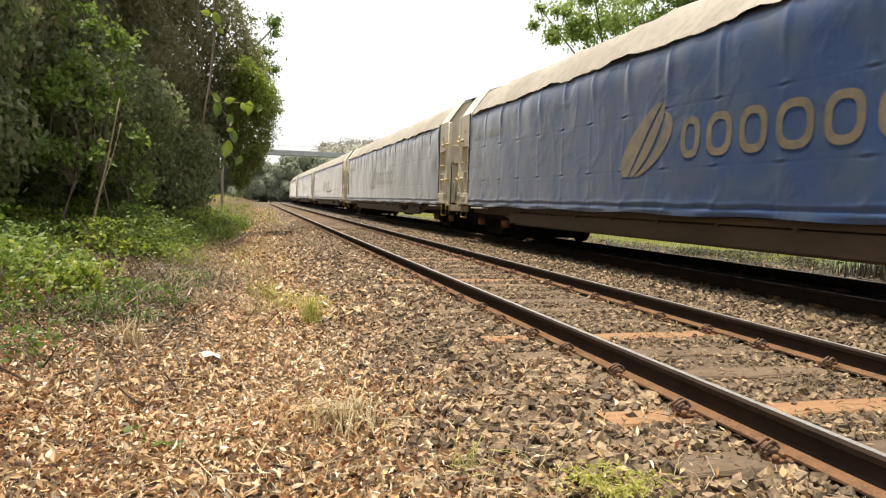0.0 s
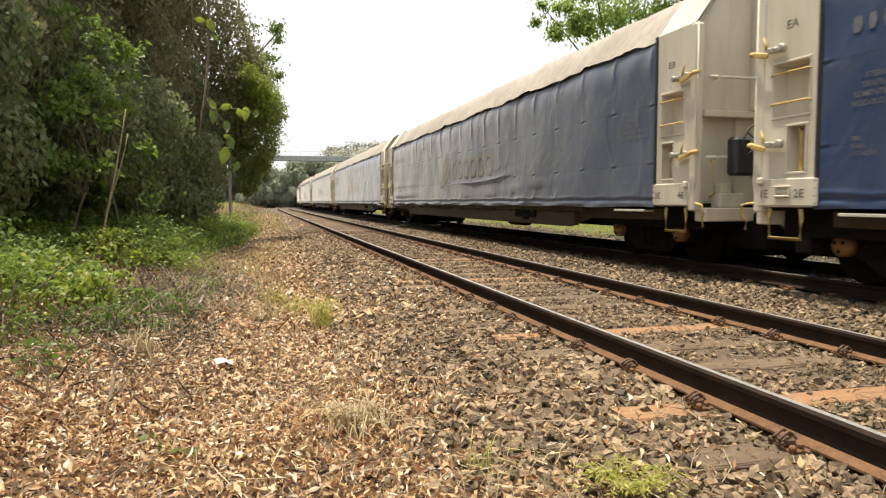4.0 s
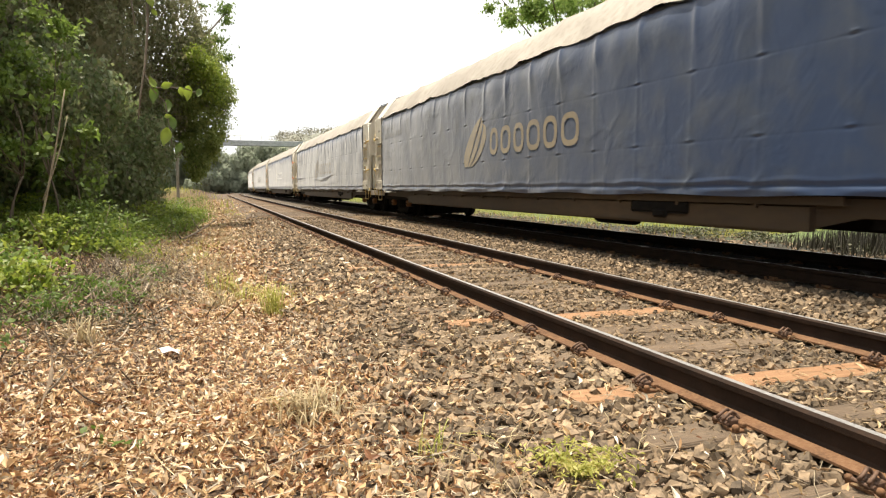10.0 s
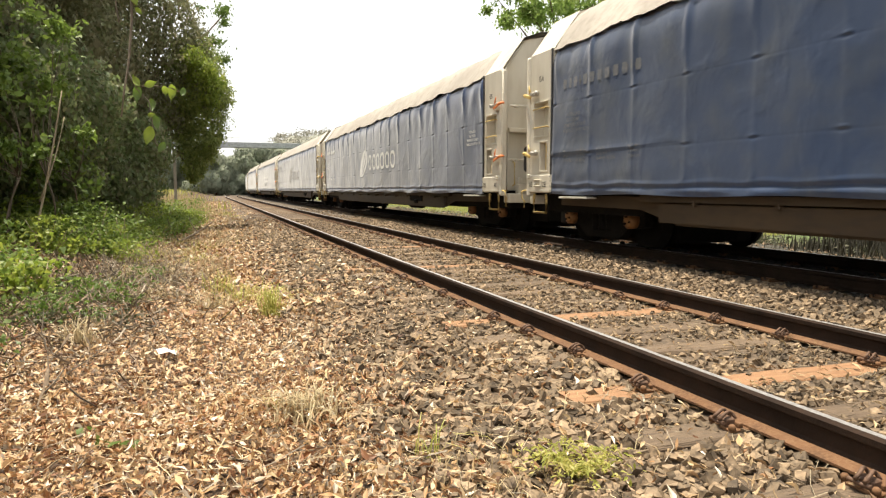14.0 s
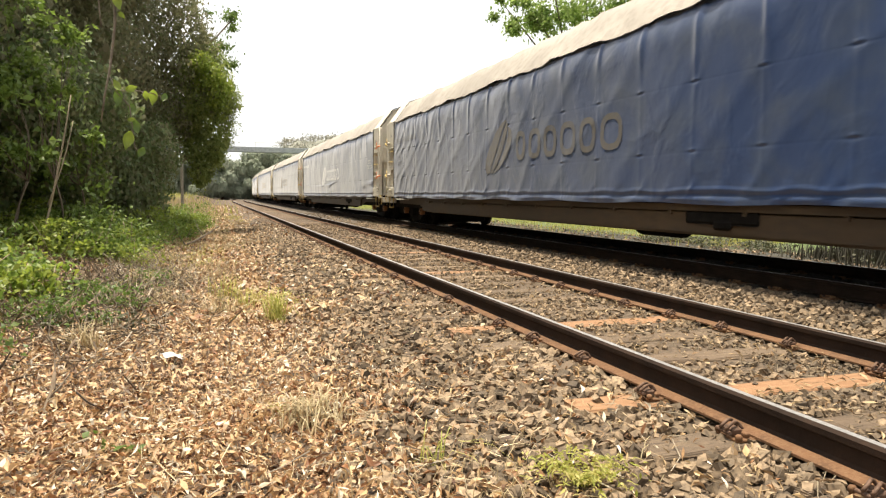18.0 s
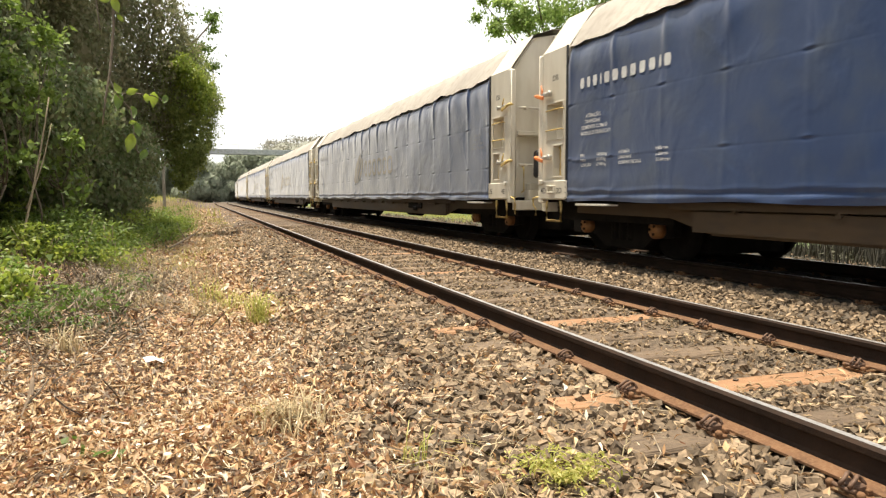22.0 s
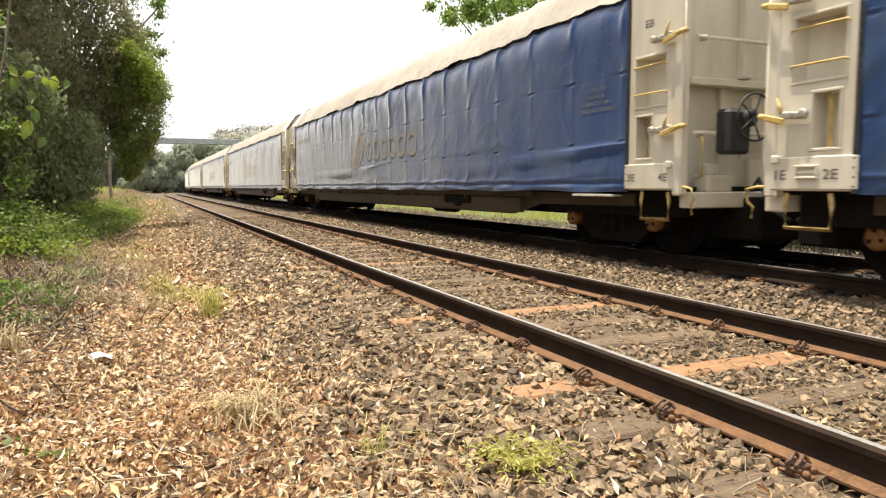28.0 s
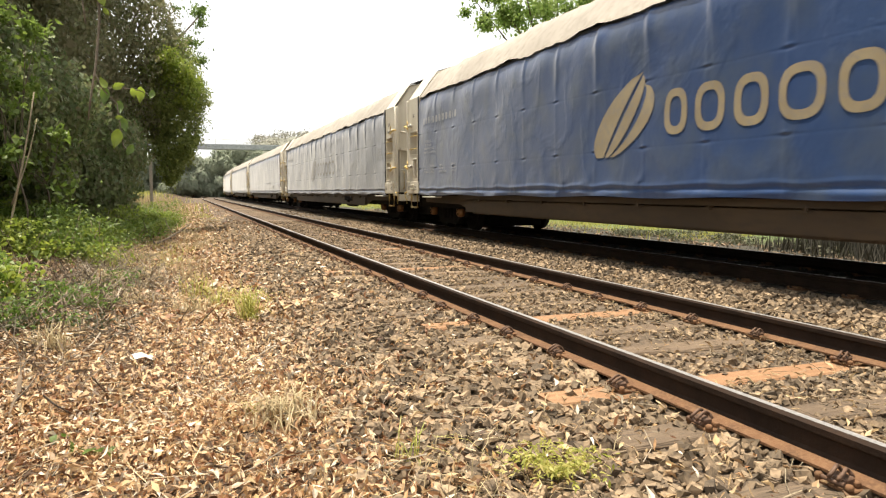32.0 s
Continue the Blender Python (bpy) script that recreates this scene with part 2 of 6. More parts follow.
L_CHAFF = leaf_mat("dry_chaff", [(0.20, 0.12, 0.06), (0.36, 0.25, 0.13), (0.50, 0.38, 0.22), (0.28, 0.17, 0.085)], 0.7, 0.15)
# distance haze is mixed into these pale greens
L_FAR = leaf_mat("haze_pale_leaf", [(0.26, 0.30, 0.215), (0.30, 0.335, 0.245), (0.33, 0.35, 0.265)], 0.8, 0.35)
# L_EDGE and L_SUN hold sunlight in their colour, brighter than L_MID
L_EDGE = leaf_mat("sunlit_drooping_leaf", [(0.17, 0.22, 0.055), (0.24, 0.29, 0.075), (0.31, 0.34, 0.10), (0.14, 0.19, 0.05)], 0.5, 0.6)
L_SUN = leaf_mat("backlit_leaf", [(0.17, 0.26, 0.06), (0.25, 0.34, 0.09), (0.34, 0.42, 0.13)], 0.5, 0.6)
# the far trees carry the haze in their greyed leaf colour
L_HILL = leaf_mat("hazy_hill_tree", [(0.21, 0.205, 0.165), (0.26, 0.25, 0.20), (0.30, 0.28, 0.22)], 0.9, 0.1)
M_STRAW = mat("pale_straw", (0.50, 0.40, 0.24), (0.62, 0.52, 0.34), 6, 0.8, 0, 0.1, island=0.4)
M_DEAD = mat("brown_dead_stalk", (0.12, 0.085, 0.055), (0.22, 0.165, 0.11), 6, 0.9, 0, 0.3, island=0.6)
M_TWIG = mat("grey_dry_twig", (0.20, 0.165, 0.12), (0.33, 0.28, 0.21), 6, 0.9, 0, 0.3, island=0.6)
# haze over the hill is part of this base colour
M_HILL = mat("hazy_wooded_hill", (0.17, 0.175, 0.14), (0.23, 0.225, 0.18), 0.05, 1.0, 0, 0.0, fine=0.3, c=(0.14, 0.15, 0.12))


def tarp_mat(name, base, deep, dust, amount, rough):
    """Woven plastic cover: cloth colour, dust in broad drifts and rain streaks, a dusty sheen."""
    m = mat(name, base, deep, 0.45, rough, 0, 0.22, fine=2.6, c=dust, mixed=amount, stretch=(1, 0.8, 0.75), bump_dist=0.035, detail=8)
    n, l = m.node_tree.nodes, m.node_tree.links
    p = n["Principled BSDF"]
    tc = n.new("ShaderNodeTexCoord")
    mp = n.new("ShaderNodeMapping")
    mp.inputs["Scale"].default_value, mp.inputs["Rotation"].default_value = (1, 1, 0.8), (0.5, 0, 0)
    cr = n.new("ShaderNodeTexNoise")
    cr.inputs["Scale"].default_value, cr.inputs["Detail"].default_value, cr.inputs["Distortion"].default_value = 1.0, 4.0, 0.5
    away = n.new("ShaderNodeMath")
    away.operation = "SUBTRACT"
    away.inputs[1].default_value = 0.5
    fold = n.new("ShaderNodeMath")
    fold.operation = "ABSOLUTE"
    ridge = n.new("ShaderNodeMapRange")
    ridge.inputs["From Max"].default_value, ridge.inputs["To Min"].default_value, ridge.inputs["To Max"].default_value = 0.09, 1.0, 0.0
    ridge.interpolation_type = "SMOOTHSTEP"
    lift = n.new("ShaderNodeBump")
    lift.inputs["Strength"].default_value, lift.inputs["Distance"].default_value = 0.14, 0.02
    l.new(tc.outputs["Object"], mp.inputs["Vector"])
    l.new(mp.outputs["Vector"], cr.inputs["Vector"])
    l.new(cr.outputs["Fac"], away.inputs[0])
    l.new(away.outputs[0], fold.inputs[0])
    l.new(fold.outputs[0], ridge.inputs["Value"])
    l.new(ridge.outputs["Result"], lift.inputs["Height"])
    l.new(n["Bump"].outputs["Normal"], lift.inputs["Normal"])
    l.new(lift.outputs["Normal"], p.inputs["Normal"])
    p.inputs["Sheen Weight"].default_value = 0.34
    p.inputs["Sheen Roughness"].default_value = 0.40
    p.inputs["Sheen Tint"].default_value = (0.94, 0.92, 0.89, 1)
    return m


TARPS = [
    tarp_mat("faded_blue_tarp", (0.017, 0.048, 0.142), (0.025, 0.059, 0.155), (0.058, 0.080, 0.116), 0.7, 0.34),
    tarp_mat("navy_tarp", (0.018, 0.041, 0.112), (0.026, 0.050, 0.122), (0.056, 0.074, 0.106), 0.65, 0.36),
    tarp_mat("dusty_slate_tarp", (0.023, 0.044, 0.100), (0.033, 0.054, 0.108), (0.067, 0.079, 0.097), 0.65, 0.38),
    tarp_mat("bright_blue_tarp", (0.009, 0.040, 0.150), (0.016, 0.050, 0.160), (0.040, 0.070, 0.122), 0.6, 0.30),
]


def ground_material():
    """Leaf litter, ballast and grass verge, zoned across the track with ragged borders."""
    m = bpy.data.materials.new("trackside_ground")
    m.use_nodes = True
    t = m.node_tree
    n, l = t.nodes, t.links
    p = n["Principled BSDF"]
    tc = n.new("ShaderNodeTexCoord")
    sep = n.new("ShaderNodeSeparateXYZ")
    l.new(tc.outputs["Object"], sep.inputs[0])
    wob = n.new("ShaderNodeTexNoise")
    wob.inputs["Scale"].default_value, wob.inputs["Detail"].default_value = 1.2, 5
    l.new(tc.outputs["Object"], wob.inputs["Vector"])
    ma = n.new("ShaderNodeMath")
    ma.operation = "MULTIPLY_ADD"
    l.new(wob.outputs["Fac"], ma.inputs[0])
    ma.inputs[1].default_value = 1.6
    l.new(sep.outputs["X"], ma.inputs[2])
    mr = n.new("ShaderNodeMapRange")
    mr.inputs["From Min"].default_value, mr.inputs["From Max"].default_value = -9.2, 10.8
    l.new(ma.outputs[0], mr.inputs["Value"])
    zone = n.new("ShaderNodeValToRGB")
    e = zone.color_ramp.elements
    # 0.70 to 0.81 paints the train's shade, 0.90 the shade beyond it
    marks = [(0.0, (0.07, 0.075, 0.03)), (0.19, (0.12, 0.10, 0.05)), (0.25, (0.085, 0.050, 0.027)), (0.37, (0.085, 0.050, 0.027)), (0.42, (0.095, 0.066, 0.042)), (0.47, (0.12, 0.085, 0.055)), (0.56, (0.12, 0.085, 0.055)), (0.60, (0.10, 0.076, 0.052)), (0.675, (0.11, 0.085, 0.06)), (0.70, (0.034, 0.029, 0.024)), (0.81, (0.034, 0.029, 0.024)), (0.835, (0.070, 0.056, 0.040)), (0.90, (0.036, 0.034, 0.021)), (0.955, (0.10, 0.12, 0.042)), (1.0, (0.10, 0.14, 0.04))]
    for i, (pos, cl) in enumerate(marks):
        k = e[0] if i == 0 else e[-1] if i == len(marks) - 1 else e.new(pos)
        k.position, k.color = pos, (*cl, 1)
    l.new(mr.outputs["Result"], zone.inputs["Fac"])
    f = n.new("ShaderNodeTexVoronoi")
    f.inputs["Scale"].default_value = 26
    l.new(tc.outputs["Object"], f.inputs["Vector"])
    g = n.new("ShaderNodeTexNoise")
    g.inputs["Scale"].default_value, g.inputs["Detail"].default_value = 40, 6
    l.new(tc.outputs["Object"], g.inputs["Vector"])
    hs = n.new("ShaderNodeHueSaturation")
    mv = n.new("ShaderNodeMapRange")
    mv.inputs["From Min"].default_value, mv.inputs["From Max"].default_value = 0.3, 0.7
    mv.inputs["To Min"].default_value, mv.inputs["To Max"].default_value = 0.45, 1.35
    l.new(g.outputs["Fac"], mv.inputs["Value"])
    l.new(mv.outputs["Result"], hs.inputs["Value"])
    l.new(zone.outputs["Color"], hs.inputs["Color"])
    l.new(hs.outputs["Color"], p.inputs["Base Color"])
    p.inputs["Roughness"].default_value = 0.95
    bp = n.new("ShaderNodeBump")
    bp.inputs["Strength"].default_value, bp.inputs["Distance"].default_value = 0.8, 0.03
    l.new(f.outputs["Distance"], bp.inputs["Height"])
    l.new(bp.outputs["Normal"], p.inputs["Normal"])
    return m


M_GROUND = ground_material()

# ---- shape helpers ----
R = random.Random(7)
NR = np.random.default_rng(11)


def part(name, bm, material, parent=None, label=""):
    """Links a bmesh as one mesh object, under a thing or on its own."""
    me = bpy.data.meshes.new(name)
    bm.to_mesh(me)
    bm.free()
    for m in material if isinstance(material, (list, tuple)) else [material]:
        me.materials.append(m)
    ob = new(name, me)
    ob.parent = parent
    return tagged(ob, label)


def raw(name, verts, faces, material, parent=None, label="", smooth=False):
    me = bpy.data.meshes.new(name)
    me.from_pydata([tuple(v) for v in verts] if not isinstance(verts, np.ndarray) else verts.tolist(), [], faces if not isinstance(faces, np.ndarray) else faces.tolist())
    for m in material if isinstance(material, (list, tuple)) else [material]:
        me.materials.append(m)
    if smooth:
        me.polygons.foreach_set("use_smooth", [True] * len(me.polygons))
    me.update()
    ob = new(name, me)
    ob.parent = parent
    return tagged(ob, label)


def empty(name, m=None):
    ob = new(name)
    ob.empty_display_size = 0.2
    if m is not None:
        ob.matrix_world = m
    return ob


def box(bm, x0, x1, y0, y1, z0, z1, bevel=0.0, mi=0, m=None):
    """A box, its edges bevelled, added to bm."""
    vs = [bm.verts.new(v) for v in ((x0, y0, z0), (x1, y0, z0), (x1, y1, z0), (x0, y1, z0), (x0, y0, z1), (x1, y0, z1), (x1, y1, z1), (x0, y1, z1))]
    fs = [bm.faces.new([vs[i] for i in q]) for q in ((3, 2, 1, 0), (4, 5, 6, 7), (0, 1, 5, 4), (1, 2, 6, 5), (2, 3, 7, 6), (3, 0, 4, 7))]
    for f in fs:
        f.material_index = mi
    if m is not None:
        bmesh.ops.transform(bm, matrix=m, verts=vs)
    if bevel:
        es = list({e for f in fs for e in f.edges})
        out = bmesh.ops.bevel(bm, geom=es, offset=bevel, segments=1, affect="EDGES", profile=0.5)
        for f in out["faces"]:
            f.material_index = mi
    return bm


def tube(bm, pts, r, n=8, mi=0, closed=False):
    """A round bar along points."""
    pts = [Vector(p) for p in pts]
    rings = []
    for i, p in enumerate(pts):
        a = pts[(i - 1) % len(pts)] if closed or i else p
        b = pts[(i + 1) % len(pts)] if closed or i < len(pts) - 1 else p
        d = (b - a).normalized()
        q = d.to_track_quat("Z", "Y")
        rr = r[i] if isinstance(r, (list, tuple)) else r
        rings.append([bm.verts.new(p + q @ Vector((rr * math.cos(6.2832 * k / n), rr * math.sin(6.2832 * k / n), 0))) for k in range(n)])
    pairs = list(zip(rings, rings[1:])) + ([(rings[-1], rings[0])] if closed else [])
    for a, b in pairs:
        for k in range(n):
            f = bm.faces.new((a[k], a[(k + 1) % n], b[(k + 1) % n], b[k]))
            f.material_index, f.smooth = mi, True
    if not closed:
        for ring, flip in ((rings[0], True), (rings[-1], False)):
            f = bm.faces.new(ring[::-1] if flip else ring)
            f.material_index = mi
    return bm


def disc(bm, centre, axis, profile, n=24, mi=0):
    """A turned solid: profile rows (along the axis, radius) round an axis."""
    q = Vector(axis).to_track_quat("Z", "Y")
    c = Vector(centre)
    rings = [[bm.verts.new(c + q @ Vector((r * math.cos(6.2832 * k / n), r * math.sin(6.2832 * k / n), h))) for k in range(n)] for h, r in profile]
    for a, b in zip(rings, rings[1:]):
        for k in range(n):
            f = bm.faces.new((a[k], a[(k + 1) % n], b[(k + 1) % n], b[k]))
            f.material_index, f.smooth = mi, True
    for ring, flip in ((rings[0], True), (rings[-1], False)):
        f = bm.faces.new(ring[::-1] if flip else ring)
        f.material_index = mi
    return bm


# ---- the line of the track: straight, then a wide bend to the right ----
BEND, RADIUS = 85.0, 760.0
NEAR_C, TRAIN_C, TRAIN_Z = 0.905, 4.80, 0.04


def on_track(s, off, z=0.0):
    """The pose s metres along the line and off metres to its right."""
    if s <= BEND:
        return pose(off, s, z)
    a = (s - BEND) / RADIUS
    return pose(RADIUS - (RADIUS - off) * math.cos(a), BEND + (RADIUS - off) * math.sin(a), z, 0, 0, -math.degrees(a))


PROFILE_X = [-400, -60, -14, -9, -6.5, -5.2, -4.2, -3.2, -2.6, -2.0, -1.5, -1.0, -0.5, 0.0, 1.8, 2.4, 2.9, 3.3, 6.2, 6.7, 7.4, 9, 14, 60, 400]
PROFILE_Z = [3, 1.6, 0.75, 0.55, 0.32, 0.08, -0.12, -0.30, -0.345, -0.33, -0.29, -0.235, -0.20, -0.19, -0.19, -0.2, -0.19, -0.15, -0.13, -0.13, -0.14, -0.14, 0.05, 1.2, 3]


def height(x, y):
    """The ground's height, before its small unevenness."""
    x = np.asarray(x, float)
    y = np.asarray(y, float)
    bend = np.where(y > BEND, RADIUS - np.sqrt(np.maximum(RADIUS**2 - np.clip(y - BEND, 0, 700) ** 2, 1)), 0)
    o = x - np.where(y < BEND + 150, bend, 0)
    h = np.interp(o, PROFILE_X, PROFILE_Z)
    lumps = 0.035 * np.sin(1.9 * x + 0.7 * y) * np.sin(1.3 * y - 0.8 * x) + 0.02 * np.sin(4.1 * x - 2.3 * y)
    free = np.clip((-0.9 - o) / 1.2, 0, 1) + np.clip((o - 7) / 1.0, 0, 1)
    return h + lumps * free


# ---- ground ----
def build_ground():
    xs = np.concatenate([[-1500, -600, -250, -120, -60, -35, -22, -16, -12], np.arange(-10, 9.01, 0.2), [10, 12, 15, 20, 30, 50, 90, 180, 400, 900, 1800]])
    ys = np.concatenate([[-1500, -500, -150, -50, -20, -10, -5, -2], np.arange(-1, 16, 0.2), np.arange(16, 40, 0.6), np.arange(40, 120, 3), np.arange(120, 300, 12), [330, 400, 520, 700, 1000, 1600, 2500]])
    gx, gy = np.meshgrid(xs, ys)
    gz = height(gx, gy)
    v = np.stack([gx, gy, gz], -1).reshape(-1, 3)
    w, h = len(xs), len(ys)
    i = (np.arange(h - 1)[:, None] * w + np.arange(w - 1)[None]).ravel()
    f = np.stack([i, i + 1, i + w + 1, i + w], -1)
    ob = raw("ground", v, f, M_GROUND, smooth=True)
    tagged(ob, "dry trackside earth with leaf litter and gravel", "ground", kind="structure")


build_ground()

RAIL_SHAPE = [(-0.075, -0.157), (0.075, -0.157), (0.075, -0.146), (0.022, -0.128), (0.010, -0.112), (0.010, -0.052), (0.034, -0.038), (0.036, -0.012), (0.017, 0.0), (-0.017, 0.0), (-0.036, -0.012), (-0.034, -0.038), (-0.010, -0.052), (-0.010, -0.112), (-0.022, -0.128), (-0.075, -0.146)]


def rail(parent, off, zz, s0, s1, foot):
    ss = [s0, s1] if s1 <= BEND else [s0, BEND] + [BEND + 6 * k for k in range(1, int((s1 - BEND) / 6))]
    bm = bmesh.new()
    rings = [[bm.verts.new(on_track(s, off, zz) @ Vector((x, 0, z))) for x, z in RAIL_SHAPE] for s in ss]
    n = len(RAIL_SHAPE)
    for a, b in zip(rings, rings[1:]):
        for k in range(n):
            f = bm.faces.new((a[k], b[k], b[(k + 1) % n], a[(k + 1) % n]))
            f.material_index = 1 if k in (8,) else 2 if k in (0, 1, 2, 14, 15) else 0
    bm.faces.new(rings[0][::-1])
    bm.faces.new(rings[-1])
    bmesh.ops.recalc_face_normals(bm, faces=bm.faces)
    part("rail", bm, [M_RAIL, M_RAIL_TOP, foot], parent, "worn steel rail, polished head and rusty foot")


def sleeper_mesh(seed, hi=True):
    """A sawn timber with checked, worn edges and uneven ends."""
    r = random.Random(seed)
    bm = bmesh.new()
    n = 9 if hi else 2
    rows = []
    for k in range(n):
        x = -1.4 + 2.8 * k / (n - 1)
        w = 0.115 + r.uniform(-0.008, 0.008)
        t = r.uniform(-0.006, 0.006)
        e = r.uniform(-0.03, 0.03) if k in (0, n - 1) else 0
        rows.append([bm.verts.new((x + e + r.uniform(-0.012, 0.012), yy, zz)) for yy, zz in ((-w, -0.17), (w, -0.17), (w, -0.012), (w - 0.014, t), (-w + 0.014, t + r.uniform(-0.004, 0.004)), (-w, -0.012))])
    for a, b in zip(rows, rows[1:]):
        for k in range(6):
            bm.faces.new((a[k], a[(k + 1) % 6], b[(k + 1) % 6], b[k]))
    bm.faces.new(rows[0][::-1])
    bm.faces.new(rows[-1])
    bmesh.ops.recalc_face_normals(bm, faces=bm.faces)
    me = bpy.data.meshes.new("sleeper")
    bm.to_mesh(me)
    bm.free()
    return me


def plate_mesh():
    bm = bmesh.new()
    box(bm, -0.15, 0.15, -0.075, 0.075, 0.0, 0.014, 0.004)
    for sx in (-1, 1):
        box(bm, sx * 0.085 - 0.012, sx * 0.085 + 0.012, -0.06, 0.06, 0.016, 0.036, 0.003)
        for sy in (-0.065, 0.065):
            disc(bm, (sx * 0.14, sy, 0.014), (0, 0, 1), [(0, 0.016), (0.018, 0.016), (0.024, 0.010)], 8)
    me = bpy.data.meshes.new("baseplate")
    bm.to_mesh(me)
    bm.free()
    me.materials.append(M_RUST)
    return me


def clip_mesh():
    """A bent spring clip: three turns of round bar over a shoulder block."""
    bm = bmesh.new()
    box(bm, -0.035, 0.03, -0.045, 0.045, 0.0, 0.04, 0.008)
    for oy in (-0.022, 0.022):
        pts = [(0.055 * math.cos(a) - 0.01, oy + 0.014 * math.sin(2 * a), 0.026 + 0.044 * math.sin(a)) for a in [0.12 * k * math.pi for k in range(0, 9)]]
        tube(bm, pts, 0.0095, 7)
    tube(bm, [(-0.055, -0.055, 0.022), (-0.05, 0, 0.016), (-0.055, 0.055, 0.022)], 0.0105, 7)
    me = bpy.data.meshes.new("clip")
    bm.to_mesh(me)
    bm.free()
    for v in me.vertices:
        v.co *= 0.84
    me.materials.append(M_CLIP)
    return me


SLEEPER_MESHES = []
for k in range(5):
    me = sleeper_mesh(40 + k)
    me.materials.append(M_SLEEPER)
    SLEEPER_MESHES.append(me)
for k in range(2):
    me = sleeper_mesh(60 + k)
    me.materials.append(M_SLEEPER_NEW)
    SLEEPER_MESHES.append(me)
PLATE, CLIP = plate_mesh(), clip_mesh()
NEAR_SLEEPERS = [-0.35 - 0.69 * k for k in range(9, 0, -1)] + [-0.35, 0.37, 1.06, 1.78, 2.474, 3.135, 3.90, 4.568, 5.23, 5.90, 6.58] + [6.58 + 0.685 * k for k in range(1, 95)]
NEW_ONES = {14, 17, 23, 28, 35}


def track(name, label, centre, zz, sleepers, fresh, with_clips):
    top = empty(name)
    tagged(top, label, "railway track", kind="structure")
    for off in (centre - 0.835, centre + 0.835):
        # the train's rails get a dark foot, its shade put into the colour
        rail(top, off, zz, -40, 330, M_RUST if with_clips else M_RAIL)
    rr = random.Random(5)
    for i, y in enumerate(sleepers):
        me = SLEEPER_MESHES[5 + i % 2] if i in fresh else SLEEPER_MESHES[rr.randrange(5)]
        ob = new("sleeper", me)
        ob.matrix_world = on_track(y, centre + rr.uniform(-0.04, 0.04), zz - 0.176 + rr.uniform(-0.004, 0.004)) @ pose(0, 0, 0, 0, 0, rr.uniform(-1.2, 1.2) - 1.0)
        ob.parent = top
        if i in fresh:
            tagged(ob, "newer orange-brown timber sleeper")
        if i > 46:
            continue
        for sx in (-0.835, 0.835):
            pl = new("baseplate", PLATE)
            pl.parent = ob
            pl.matrix_local = pose(sx, 0, 0.002)
            if with_clips:
                for side in (-1, 1):
                    c = new("clip", CLIP)
                    c.parent = ob
                    c.matrix_local = pose(sx + side * 0.112, rr.uniform(-0.01, 0.01), 0.02, 0, 0, (0 if side < 0 else 180) + rr.uniform(-8, 8))
    return top


track("railway_track", "single line of rusty rails on timber sleepers", NEAR_C, 0.0, NEAR_SLEEPERS, NEW_ONES, True)
track("railway_track", "shaded line of rails under the passing train", TRAIN_C, TRAIN_Z, [-2 + 0.685 * k for k in range(70)], set(), False)


# ---- loose stones and leaves ----
CHIP = np.array([(x, y, z) for z in (-0.7, 0.7) for x, y in ((-0.7, -0.7), (0.7, -0.7), (0.7, 0.7), (-0.7, 0.7))])
CHIP_F = np.array([(2, 1, 0), (3, 2, 0), (4, 5, 6), (4, 6, 7), (0, 1, 5), (0, 5, 4), (1, 2, 6), (1, 6, 5), (2, 3, 6), (3, 7, 6), (3, 0, 4), (3, 4, 7)])


def turns(n, tilt):
    """n random turns, as matrices: a spin and a tilt."""
    a, b, c = NR.uniform(0, 6.283, n), NR.normal(0, tilt, n), NR.normal(0, tilt, n)
    ca, sa, cb, sb, cc, sc = np.cos(a), np.sin(a), np.cos(b), np.sin(b), np.cos(c), np.sin(c)
    z, o = np.zeros(n), np.ones(n)
    rz = np.stack([ca, -sa, z, sa, ca, z, z, z, o], -1).reshape(n, 3, 3)
    ry = np.stack([cb, z, sb, z, o, z, -sb, z, cb], -1).reshape(n, 3, 3)
    rx = np.stack([o, z, z, z, cc, -sc, z, sc, cc], -1).reshape(n, 3, 3)
    return rz @ ry @ rx


def stones(name, x, y, z, size, label, material=None):
    n = len(x)
    base = (CHIP[None] + NR.uniform(-0.34, 0.16, (n, 8, 3)) * np.sign(CHIP)[None]) * NR.uniform(0.62, 1.25, (n, 1, 3)) * (1, 0.8, 0.55)
    v = np.einsum("nij,nkj->nki", turns(n, 0.5), base * size[:, None, None])
    v += np.stack([x, y, z], -1)[:, None]
    f = CHIP_F[None] + 8 * np.arange(n)[:, None, None]
    ob = raw(name, v.reshape(-1, 3), f.reshape(-1, 3), material or M_STONE)
    return tagged(ob, label, "gravel", kind="stuff")


def scatter(n, x0, x1, y0, y1, bias=2.0):
    """Places that thin out with distance."""
    x = NR.uniform(x0, x1, n)
    y = y0 + (y1 - y0) * NR.random(n) ** bias
    return x, y


